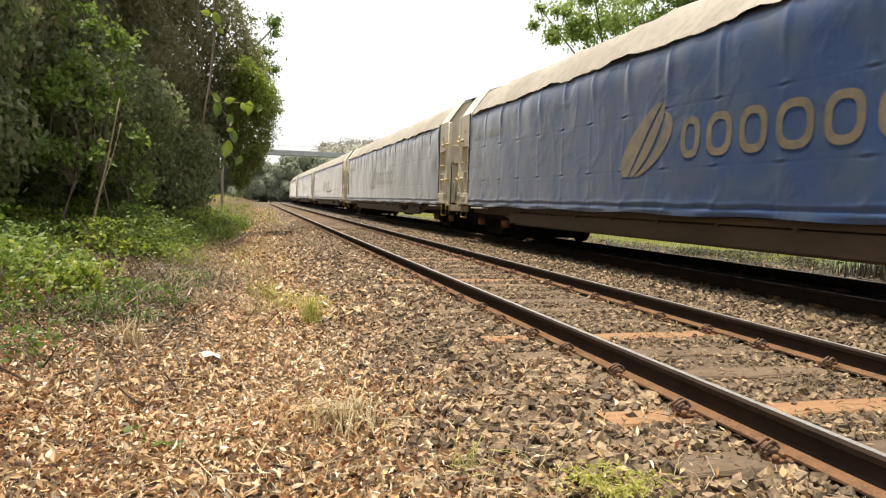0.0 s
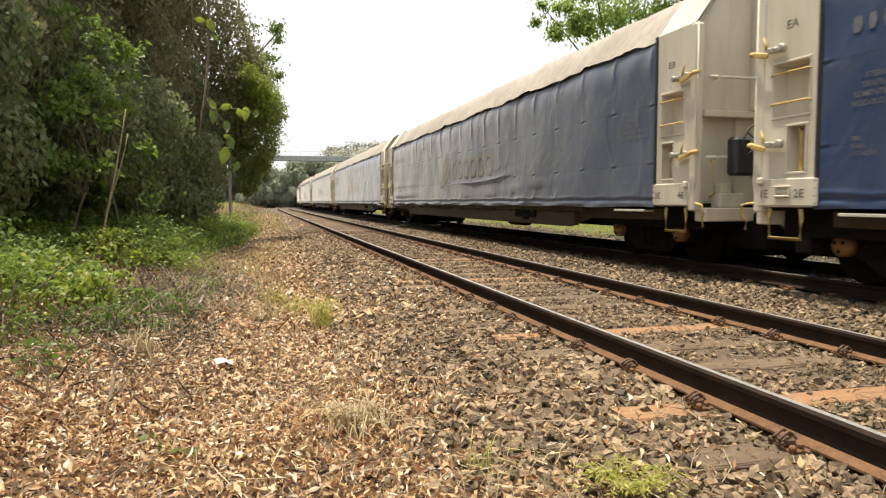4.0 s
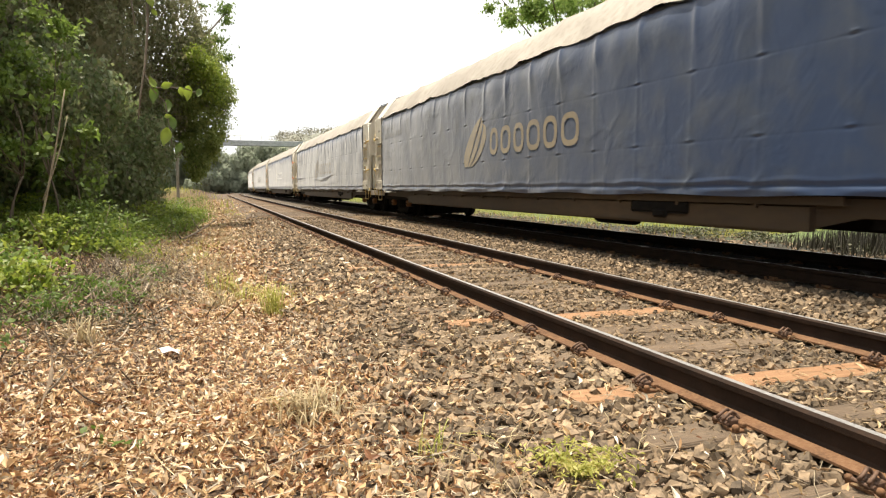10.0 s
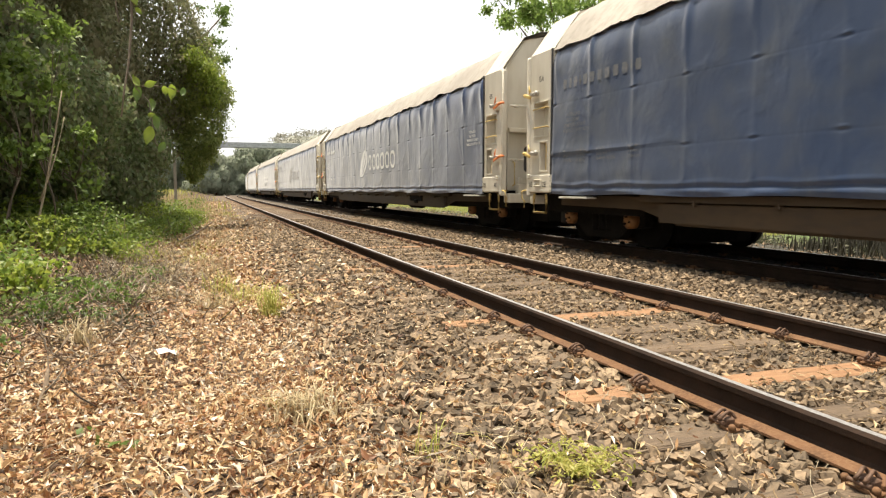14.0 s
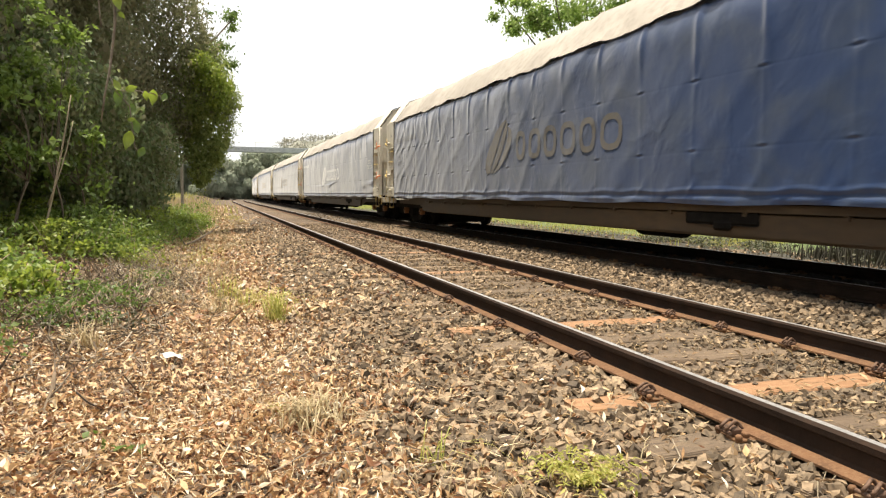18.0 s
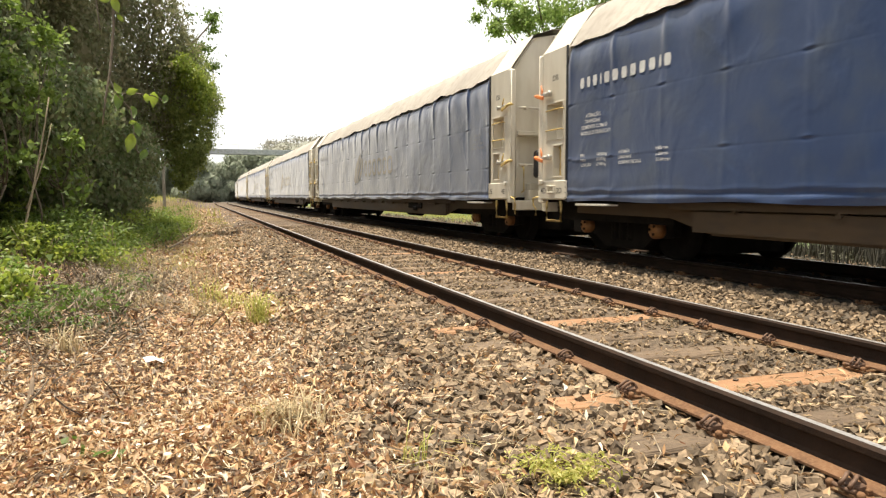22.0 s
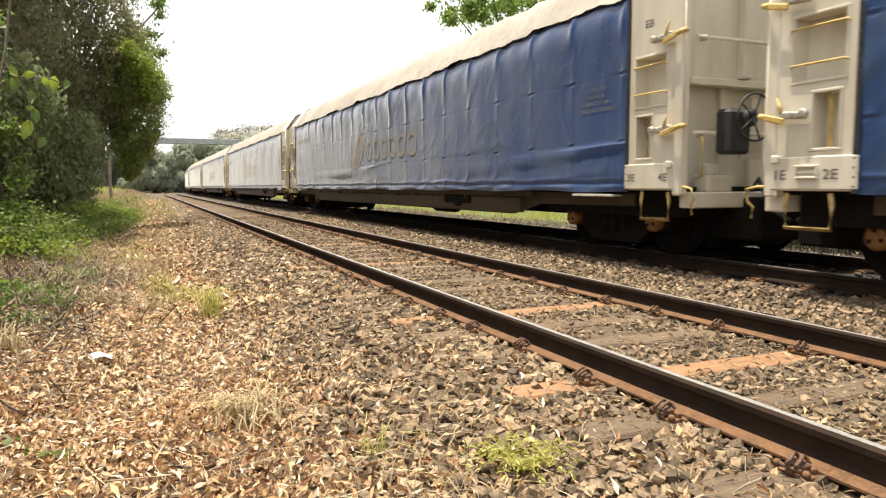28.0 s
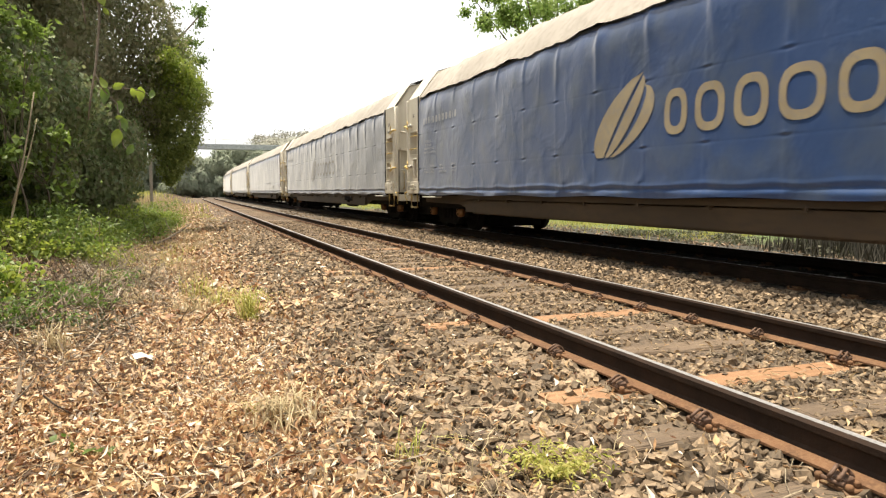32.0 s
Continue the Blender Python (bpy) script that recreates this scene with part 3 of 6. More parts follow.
def build_ballast():
    x, y = scatter(34000, -1.75, 3.6, 0.9, 26, 2.0)
    clump = np.sin(3.1 * x + 1.3 * y) + np.sin(2.3 * y - 1.7 * x)
    keep = (np.abs(x - 0.07) > 0.085) & (np.abs(x - 1.74) > 0.085) & ((x > -0.75) | (NR.random(len(x)) < np.clip((x + 1.75) / 0.5, 0, 1)))
    between = (x > 0.0) & (x < 2.3)
    gaps = np.abs(y[:, None] - np.array(NEAR_SLEEPERS)[None, :54])
    fresh = np.isin(np.argmin(gaps, 1), list(NEW_ONES))
    on = (np.min(gaps, 1) < 0.135) & (x > -0.52) & (x < 2.33)
    bare = np.where(fresh, 0.95, np.where(np.sin(2.9 * x + 5 * np.round(y / 0.69)) > 0.1, 0.88, 0.35))
    keep &= ~(on & (NR.random(len(x)) < bare))
    keep &= ~(between & (clump > 0.9) & (NR.random(len(x)) < 0.6))
    x, y = x[keep], y[keep]
    size = NR.uniform(0.024, 0.047, len(x)) * (1 + 0.015 * y) * np.where((x > 0.15) & (x < 1.65), 0.72, 1.0)
    stones("ballast_stones", x, y, height(x, y) + size * 0.22 + NR.uniform(0, 0.016, len(x)), size, "loose grey-brown crushed ballast stones beside the rails")
    x, y = scatter(2600, -1.75, 3.6, 0.95, -5.5, 1.5)
    keep = (np.abs(x - 0.07) > 0.085) & (np.abs(x - 1.74) > 0.085)
    x, y = x[keep], y[keep]
    size = NR.uniform(0.026, 0.05, len(x))
    stones("ballast_stones", x, y, height(x, y) + size * 0.22, size, "loose grey-brown crushed ballast stones beside the rails")
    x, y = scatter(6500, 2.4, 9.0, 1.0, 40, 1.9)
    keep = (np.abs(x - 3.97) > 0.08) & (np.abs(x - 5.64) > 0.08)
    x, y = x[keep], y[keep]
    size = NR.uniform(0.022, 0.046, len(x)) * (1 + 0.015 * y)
    # stones between the train's rails take the colour that holds its shade
    in_shade = (x > 3.75) & (x < 6.0)
    for pick, m, label in ((~in_shade, M_STONE, "grey ballast stones beside the train"), (in_shade, M_SHADE_STONE, "ballast under the train, its shade put in the stone colour")):
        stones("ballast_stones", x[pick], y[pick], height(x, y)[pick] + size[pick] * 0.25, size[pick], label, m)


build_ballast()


def leaves(name, x, y, z, length, width, tilt, material, label, category, droop=0.25, parent=None, plain=False):
    """Many small folded leaves in one mesh: six corners, four triangles each."""
    n = len(x)
    base = np.array([(-0.5, 0, 0), (-0.05, 0.5, 0.10), (-0.05, -0.5, 0.10), (0.0, 0, -0.02), (0.5, 0, -droop), (0.2, 0.4, 0.06), (0.2, -0.4, 0.06)])
    v = base[None] * np.stack([length, width, length], -1)[:, None] * NR.uniform(0.8, 1.2, (n, 7, 1))
    v[:, :, 2] *= NR.uniform(-0.5, 1.6, (n, 1))
    v = np.einsum("nij,nkj->nki", turns(n, tilt), v) + np.stack([x, y, z], -1)[:, None]
    f = np.array([(0, 3, 1), (0, 2, 3), (1, 3, 5), (2, 6, 3), (3, 4, 5), (3, 6, 4)])
    if plain:
        v, f = v[:, [0, 1, 2, 4]], np.array([(0, 2, 1), (1, 2, 3)])
    f = f[None] + v.shape[1] * np.arange(n)[:, None, None]
    ob = raw(name, v.reshape(-1, 3), f.reshape(-1, 3), material, parent)
    if category:
        tagged(ob, label, category, kind="stuff")
    return ob


def build_litter():
    for n, y1, bias, plain, lo, hi in ((64000, 4.4, 1.25, False, 0.022, 0.074), (52000, 8.0, 1.25, True, 0.028, 0.075), (46000, 26, 1.6, True, 0.045, 0.115), (16000, 70, 1.3, True, 0.08, 0.16)):
        x, y = scatter(n, -6.0, -0.1, 0.9 if not plain else (3.6 if y1 < 9 else 7.0 if y1 < 30 else 20.0), y1, bias)
        w = np.interp(x, [-6.0, -4.6, -3.4, -1.75, -1.3, -0.9, -0.1], [0.35, 0.8, 1, 1, 0.38, 0.15, 0.06])
        keep = NR.random(len(x)) < w
        x, y = x[keep], y[keep]
        n = len(x)
        length = NR.uniform(lo, hi, n) * (1 + 0.010 * y)
        leaves("leaf_litter", x, y, height(x, y) + NR.uniform(0.002, 0.075, n) * NR.random(n), length, length * NR.uniform(0.14, 0.44, n) * (1.4 if y1 > 20 else 1.0), 0.65, L_LITTER, "dry curled brown and tan fallen leaves", "leaf litter", 0.4, None, plain)
    x, y = scatter(26000, -6.0, -1.2, 1.0, -5.5, 1.2)
    n = len(x)
    length = NR.uniform(0.03, 0.085, n)
    leaves("leaf_litter", x, y, height(x, y) + NR.uniform(0.002, 0.04, n), length, length * NR.uniform(0.2, 0.5, n), 0.5, L_LITTER, "dry curled brown and tan fallen leaves", "leaf litter", 0.4, None, True)
    x, y = scatter(5500, -0.7, 2.9, 0.9, 16, 1.7)
    n = len(x)
    length = NR.uniform(0.03, 0.075, n)
    leaves("leaf_litter", x, y, height(x, y) + 0.02 + NR.uniform(0, 0.03, n), length, length * NR.uniform(0.08, 0.26, n), 0.4, L_CHAFF, "dry leaves and chaff blown between the rails", "leaf litter")


def sticks(name, x, y, ln, r, label, material, lift=0.02, tilt=0.15, category="twigs"):
    """Loose thin twigs as slim three-sided bars, in one mesh."""
    n = len(x)
    a, t = NR.uniform(0, 6.283, n), NR.normal(0, tilt, n)
    d = np.stack([np.cos(a) * np.cos(t), np.sin(a) * np.cos(t), np.sin(t)], -1) * ln[:, None]
    s = np.stack([-np.sin(a), np.cos(a), 0 * a], -1)
    u = np.cross(d / ln[:, None], s)
    c = np.stack([x, y, height(x, y) + lift + np.abs(d[:, 2]) / 2], -1)
    mid = s * NR.normal(0, 0.08, n)[:, None] * ln[:, None]
    v = []
    for k, off, w in ((-0.5, 0, 1.0), (0.0, 1, 0.8), (0.5, 0, 0.45)):
        for q in (0, 2.094, 4.189):
            v.append(c + k * d + off * mid + w * r[:, None] * (math.cos(q) * s + math.sin(q) * u))
    v = np.stack(v, 1)
    f = []
    for j in (0, 3):
        for k in range(3):
            f.append((j + k, j + (k + 1) % 3, j + 3 + (k + 1) % 3, j + 3 + k))
    f = np.array(f)[None] + 9 * np.arange(n)[:, None, None]
    tagged(raw(name, v.reshape(-1, 3), f.reshape(-1, 4), material), label, category, kind="stuff")


build_litter()
tx, ty = scatter(700, -5.0, -0.4, 1.0, 14, 1.5)
sticks("fallen_twigs", tx, ty, NR.uniform(0.06, 0.35, len(tx)), NR.uniform(0.0015, 0.005, len(tx)), "thin dry twigs lying on leaf litter", M_TWIG)
tx, ty = NR.normal(-3.45, 0.5, 2200), NR.normal(8.4, 1.6, 2200)
sticks("brushwood", tx, ty, NR.uniform(0.06, 0.26, 2200), NR.uniform(0.003, 0.010, 2200), "tangled grey-brown dead stalks below the bank", M_DEAD, 0.04, 0.5, "brushwood")
tx, ty = NR.normal(-3.2, 0.4, 420), NR.normal(11.2, 1.6, 420)
sticks("brushwood", tx, ty, NR.uniform(0.12, 0.45, 420), NR.uniform(0.002, 0.005, 420), "tangled grey dry brushwood beside the bank", M_TWIG, 0.08, 0.5, "brushwood")
tx, ty = scatter(240, -3.2, -0.8, 1.6, 5.5, 1.2)
sticks("fallen_twigs", tx, ty, NR.uniform(0.06, 0.32, len(tx)), NR.uniform(0.001, 0.0022, len(tx)), "pale straw stalks lying over leaf litter", M_STRAW, 0.05, 0.12)
tx, ty = scatter(1500, -0.4, 2.6, 0.9, 12, 1.6)
sticks("fallen_twigs", tx, ty, NR.uniform(0.05, 0.2, len(tx)), NR.uniform(0.001, 0.003, len(tx)), "straw and thin stalks between the rails", M_VINE)

tx, ty = np.concatenate([NR.normal(-3.5, 0.4, 500), NR.normal(-3.0, 0.35, 300)]), np.concatenate([NR.normal(8.0, 1.4, 500), NR.normal(9.5, 1.2, 300)])
sticks("brushwood", tx, ty, NR.uniform(0.08, 0.34, 800), NR.uniform(0.002, 0.008, 800), "tangled grey dry brushwood below the bank", M_TWIG, 0.05, 0.4, "brushwood")


# ---- the train ----
LW, TARP = 23.0, 10.0
PROFILE = [(-1.60, 0.80), (-1.60, 3.18), (-1.36, 3.50), (-1.12, 3.79), (-0.72, 3.95), (0.0, 4.05), (0.72, 3.95), (1.12, 3.79), (1.36, 3.50), (1.60, 3.18), (1.60, 0.80)]
CAP = [(-1.60, 3.18), (-1.35, 3.53), (-1.12, 3.84), (-0.75, 3.97), (0.0, 4.07), (0.75, 3.97), (1.12, 3.84), (1.35, 3.53), (1.60, 3.18)]
PITCH = 1.10
PINS = (1.42, 2.25)


def ribs(y, z, kind, seed):
    """How far the cover stands out at y along the wagon and z up it."""
    p = seed * 1.7
    u = (y - 0.02) / PITCH
    k = np.round(u)
    d = (u - k) * PITCH
    # each hoop presses through the cloth by its own amount
    own = 0.5 + 0.5 * np.sin(12.9898 * k + 4.1 * p)
    up = np.clip((z - 0.8) / 2.4, 0, 1)
    tension = (0.6, 0.85, 1.0)[kind]
    w = tension * (0.006 * (0.4 + 0.6 * own) * np.exp(-((d / 0.035) ** 2)) * (0.55 + 0.45 * up) + 0.010 * np.sin(np.pi * np.abs(d) / PITCH) ** 2 * up)
    # folds that fall from the pinned top edge, each of its own length and slant
    ll = 0.35 + 0.55 * own
    fold = np.exp(-((z - 3.2) / ll) ** 2)
    w = w + tension * fold * (0.026 * np.exp(-(((d + (own - 0.5) * 0.35 * (3.2 - z)) / 0.06) ** 2)) + 0.010 * np.sin(8 * y + 3 * np.sin(1.7 * y + p)) * fold)
    for zz in PINS:
        pin = np.exp(-((d / 0.045) ** 2))
        w = w - 0.0007 * np.exp(-(((z - zz) / 0.012) ** 2)) - (0.6 + 0.4 * tension) * 0.008 * pin * np.exp(-(((z - zz) / 0.020) ** 2)) - 0.004 * np.exp(-((d / (0.06 + 0.03 * own)) ** 2)) * np.exp(-(((z - zz) / 0.016) ** 2)) + 0.007 * pin * np.exp(-(((z - zz - 0.03) / 0.016) ** 2))
    w = w + 0.012 * np.sin(0.9 * y + p) * np.sin(1.3 * z + p) + 0.006 * np.sin(2.7 * y + 1.4 * np.sin(1.9 * z + p) + p) + 0.003 * np.sin(5.1 * y - 3.3 * z + 2 * np.sin(y + p))
    # slanting strain creases under the top edge, broken along their length
    brk = 0.5 + 0.5 * np.sin(1.7 * y + 2.1 * z + 3 * p)
    k1 = 1 - np.abs(np.sin(2.9 * (y + 0.35 * np.sin(1.3 * y + p)) + 1.9 * z + p))
    k2 = 1 - np.abs(np.sin(4.1 * (y + 0.3 * np.sin(0.9 * y + 2 * p)) - 2.6 * z + p))
    w = w + tension * np.clip((z - 1.5) / 1.7, 0, 1) ** 1.5 * (0.020 * k1**6 * brk + 0.015 * k2**7 * (1 - brk))
    if kind == 1:
        q = y + 1.1 * z + 0.25 * np.sin(1.1 * y + p) + 0.1 * np.sin(3.7 * z + p)
        near = np.exp(-((np.abs(y) - 8.6) / 3.2) ** 2) * (y > 0)
        crease = np.abs(np.sin(4.6 * q + p))
        broken = 0.5 + 0.5 * np.sin(2.3 * y - 1.9 * z + 1.3 * np.sin(1.7 * z + y))
        w = w + 0.021 * (1 - crease) ** 4 * near * (0.4 + 0.6 * up) * broken + 0.016 * (1 - np.abs(np.sin(7.3 * q + 0.9 * np.sin(3 * z) + p))) ** 3 * near * (1 - 0.7 * broken) + 0.008 * (1 - np.abs(np.sin(2.1 * q + 1.3 * p))) ** 3
    if kind == 2:
        w = w + 0.014 * (1 - np.abs(np.sin(np.pi * (u + 0.06 * np.sin(3 * z + p))))) ** 4 * up * (0.4 + 0.6 * own)
    # long loose sags low on the side of some covers
    if seed % 3 == 2:
        low = np.exp(-((z - 1.28) / 0.22) ** 2) * (0.5 + 0.5 * np.sin(0.55 * y + p))
        w = w + 0.030 * low * (1 - np.abs(np.sin(9 * (z + 0.05 * np.sin(0.8 * y + p) + 0.03 * y)))) ** 3
    # the hem: a doubled fold, puckered between its ties
    pucker = np.sin(5.1 * y + 1.5 * np.sin(1.9 * y + p))
    run = 0.5 + 0.5 * np.sin(0.83 * y + 1.1 * np.sin(0.31 * y + 2 * p))
    w = w + (0.004 + 0.009 * run) * np.exp(-(((z - 0.955 - 0.018 * pucker) / 0.022) ** 2)) - 0.012 * np.exp(-(((z - 0.91) / 0.022) ** 2)) + 0.014 * np.exp(-(((z - 0.85) / 0.03) ** 2)) * (0.5 + 0.5 * pucker)
    tug = 1 - np.abs(np.sin(5.7 * y + 6.5 * z + 0.8 * np.sin(1.3 * y) + p))
    w = w + 0.014 * (0.3 + 0.7 * run) * tug**4 * np.exp(-((z - 1.0) / 0.16) ** 2)
    return w + 0.012 * np.exp(-((z - 0.80) / 0.05) ** 2) * np.sin(3.3 * y + p)


def grid_faces(h, w):
    i = (np.arange(h - 1)[:, None] * w + np.arange(w - 1)[None]).ravel()
    return np.stack([i, i + 1, i + w + 1, i + w], -1)


def side_cover_mesh(kind, seed, material, sgn, fine=321):
    ks = 0.02 + PITCH * np.arange(-9, 10)
    near = (-0.09, -0.05, -0.025, 0.0, 0.025, 0.05, 0.09) if fine > 200 else (-0.06, 0.0, 0.06)
    ys = np.unique(np.clip(np.concatenate([np.linspace(-TARP, TARP, 300 if kind == 1 and fine > 200 else fine // 2), *[ks + q for q in near]]), -TARP, TARP))
    zs = np.unique(np.concatenate([np.linspace(0.80, 1.02, 12), np.linspace(1.08, 3.0, 22), *[np.linspace(q - 0.045, q + 0.06, 10) for q in PINS], np.linspace(3.05, 3.24, 8)])) if fine > 100 else np.linspace(0.8, 3.24, 8)
    gy, gz = np.meshgrid(ys, zs)
    x = 1.60 + ribs(gy, gz, kind, seed) - 0.075 * np.clip((gz - 2.80) / 0.38, 0, 1) ** 2.2 - 0.09 * np.clip((gz - 3.15) / 0.09, 0, 1)
    z = gz - 0.012 * np.sin(2.4 * gy + seed) * (gz < 0.82)
    v = np.stack([-sgn * x, gy, z], -1).reshape(-1, 3)
    f = grid_faces(len(zs), len(ys))
    me = bpy.data.meshes.new("side_cover")
    me.from_pydata(v.tolist(), [], (f if sgn < 0 else f[:, ::-1]).tolist())
    me.materials.append(material)
    me.polygons.foreach_set("use_smooth", [True] * len(me.polygons))
    return me


def roof_cover_mesh(seed):
    ys = np.linspace(-TARP, TARP, 261)
    px, pz = np.array(PROFILE[1:10]).T
    k = np.concatenate([np.linspace(0, 1, 5), np.linspace(1.3, 6.7, 9), np.linspace(7, 8, 5)])
    x, z = np.interp(k, range(9), px), np.interp(k, range(9), pz)
    gx, gy = np.meshgrid(x, ys)
    gz = np.repeat(z[None], len(ys), 0)
    u = (gy - 0.02) / PITCH
    d = (u - np.round(u)) * PITCH
    edge = np.clip((np.abs(gx) - 1.28) / 0.32, 0, 1)
    sag = -0.022 * np.cos(np.pi * d / PITCH) ** 2 + 0.012 * np.sin(2.1 * gy + 2 * gx + seed) + 0.008 * edge * np.sin(6.3 * gy + seed + 2 * np.sin(1.7 * gy))
    lip = -0.016 * edge**3 * (1 + 0.8 * np.sin(1.9 * gy + seed) + 0.6 * np.sin(4.7 * gy + 2 * seed)) + 0.016 * edge**3 * np.exp(-((d / 0.10) ** 2))
    crumple = 0.020 * (1 - np.abs(np.sin(3.3 * gy + 5.0 * np.abs(gx) + 1.4 * np.sin(1.3 * gy + seed)))) ** 4 + 0.016 * (1 - np.abs(np.sin(4.7 * gy - 6.0 * np.abs(gx) + seed))) ** 5
    v = np.stack([gx * (1 - 0.006 * edge), gy, gz + sag + lip + crumple * (np.abs(gx) > 0.9) + 0.012], -1).reshape(-1, 3)
    me = bpy.data.meshes.new("roof_cover")
    me.from_pydata(v.tolist(), [], grid_faces(len(ys), len(k)).tolist())
    me.materials.append(M_ROOF)
    me.polygons.foreach_set("use_smooth", [True] * len(me.polygons))
    return me


def frame_rect(bm, x, sgn, y0, y1, z0, z1, w, depth, mi=0):
    """A raised rim round an opening in a side sheet."""
    xa, xb = sorted((sgn * x, sgn * (x + depth)))
    box(bm, xa, xb, y0 - w, y1 + w, z1, z1 + w, 0.006, mi)
    box(bm, xa, xb, y0 - w, y1 + w, z0 - w, z0, 0.006, mi)
    box(bm, xa, xb, y0 - w, y0, z0, z1, 0.006, mi)
    box(bm, xa, xb, y1, y1 + w, z0, z1, 0.006, mi)


WORDS = {}


def text_mesh(word, size, bold=0.0):
    """The corners and faces of a word, made once."""
    if (word, size) not in WORDS:
        c = bpy.data.curves.new("text", "FONT")
        c.body, c.size, c.extrude, c.offset = word, size, 0.0, bold
        c.resolution_u = 2
        ob = bpy.data.objects.new("text", c)
        me = ob.to_mesh()
        WORDS[word, size] = np.array([v.co[:] for v in me.vertices]), [tuple(p.vertices) for p in me.polygons]
        ob.to_mesh_clear()
        bpy.data.objects.remove(ob)
    return WORDS[word, size]


def lettering(word, size, wide, parent, y_left, z, x, material, label="", seed=0, kind=0, conform=False, e=-1, name="lettering"):
    """Words on the side facing -x, from y_left towards -y."""
    v, f = text_mesh(word, size, 0.012 * size)
    y, zz = y_left - v[:, 0] * wide, z + v[:, 1]
    off = ribs(y, zz, kind, seed) + 0.006 if conform else 0.0
    return raw(name, np.stack([x - off + 0 * y, y, zz], -1), f, material, parent, label)


def patch(parent, name, material, rows, kind, seed, label="", cols=5):
    """A print on the side cover: rows of (z, y from, y to), laid on its folds."""
    f = []
    u = np.linspace(0, 1, cols + 1)[None]
    q = np.array(rows)
    y = q[:, 1:2] + (q[:, 2:3] - q[:, 1:2]) * u
    z = q[:, 0:1] + 0 * u
    v = np.stack([-1.60 - ribs(y, z, kind, seed) - 0.006, y, z], -1).reshape(-1, 3)
    w = cols + 1
    for i in range(len(rows) - 1):
        for k in range(cols):
            f.append((i * w + k, i * w + k + 1, (i + 1) * w + k + 1, (i + 1) * w + k))
    return raw(name, v, f, material, parent, label, smooth=True)


def block_rows(y_left, width, z0, z1, n=7, corner=0.06):
    rows = []
    for i in range(n):
        u = i / (n - 1)
        z = z0 + (z1 - z0) * u
        e = corner * (1 - math.sqrt(max(0.0, 1 - (max(0, abs(u - 0.5) * (z1 - z0) - ((z1 - z0) / 2 - corner)) / corner) ** 2)))
        rows.append((z, y_left - e, y_left - width + e))
    return rows


def ring_patch(parent, material, y_left, width, z0, z1, t, kind, seed, n=28):
    """A plain hollow rounded shape on the cover."""
    f = []
    cy, cz, hy, hz = y_left - width / 2, (z0 + z1) / 2, width / 2, (z1 - z0) / 2
    a = np.linspace(0, 2 * np.pi, n, endpoint=False)[:, None]
    c, s, d = np.cos(a), np.sin(a), np.array([[0.0, t]])
    y = cy + (hy - d) * np.sign(c) * np.abs(c) ** 0.75
    z = cz + (hz - d) * np.sign(s) * np.abs(s) ** 0.75
    v = np.stack([-1.60 - ribs(y, z, kind, seed) - 0.006, y, z], -1).reshape(-1, 3)
    for k in range(n):
        a, b = 2 * k, 2 * ((k + 1) % n)
        f.append((a, a + 1, b + 1, b))
    return raw("mark_ring", v, f, material, parent, smooth=True)


def bogie_frame_bm():
    """The cross frame between the wheels of one bogie."""
    bm = bmesh.new()
    box(bm, -0.66, 0.66, -1.28, 1.28, 0.10, 0.66, 0.03)
    return bm


def side_frame_bm(sx):
    """One cast side frame with its spring nest."""
    bm = bmesh.new()
    x = sx * 1.06
    pts = [(-1.14, 0.54), (-0.88, 0.68), (-0.45, 0.72), (0.45, 0.72), (0.88, 0.68), (1.14, 0.54), (1.14, 0.33), (0.70, 0.28), (0.48, 0.12), (-0.48, 0.12), (-0.70, 0.28), (-1.14, 0.33)]
    a = [bm.verts.new((x - 0.07, y, z)) for y, z in pts]
    b = [bm.verts.new((x + 0.07, y, z)) for y, z in pts]
    for k in range(len(pts)):
        bm.faces.new((a[k], a[(k + 1) % len(pts)], b[(k + 1) % len(pts)], b[k]))
    bm.faces.new(a[::-1])
    bm.faces.new(b)
    for dy in (-0.2, 0.0, 0.2):
        disc(bm, (x + sx * 0.06, dy, 0.24), (0, 0, 1), [(0.27 * k / 8, 0.055 + 0.014 * (k % 2)) for k in range(9)], 8)
    bmesh.ops.recalc_face_normals(bm, faces=bm.faces)
    return bm


def wheelset_bm():
    bm = bmesh.new()
    disc(bm, (-1.2, 0, 0), (1, 0, 0), [(0, 0.07), (2.4, 0.07)], 12, 0)
    for sx in (-1, 1):
        d = (sx, 0, 0)
        disc(bm, (sx * 0.77, 0, 0), d, [(0, 0.44), (0.025, 0.45), (0.032, 0.42), (0.13, 0.415), (0.135, 0.37), (0.11, 0.35), (0.085, 0.18), (0.12, 0.14), (0.13, 0.08)], 24, 0)
        disc(bm, (sx * 1.09, 0, 0), d, [(0, 0.12), (0.15, 0.12), (0.16, 0.105), (0.165, 0.105), (0.172, 0.08)], 16, 1)
        for k in range(3):
            a = 2.094 * k
            disc(bm, (sx * 1.255, 0.062 * math.cos(a), 0.062 * math.sin(a)), d, [(0, 0.020), (0.022, 0.020)], 6, 2)
    return bm


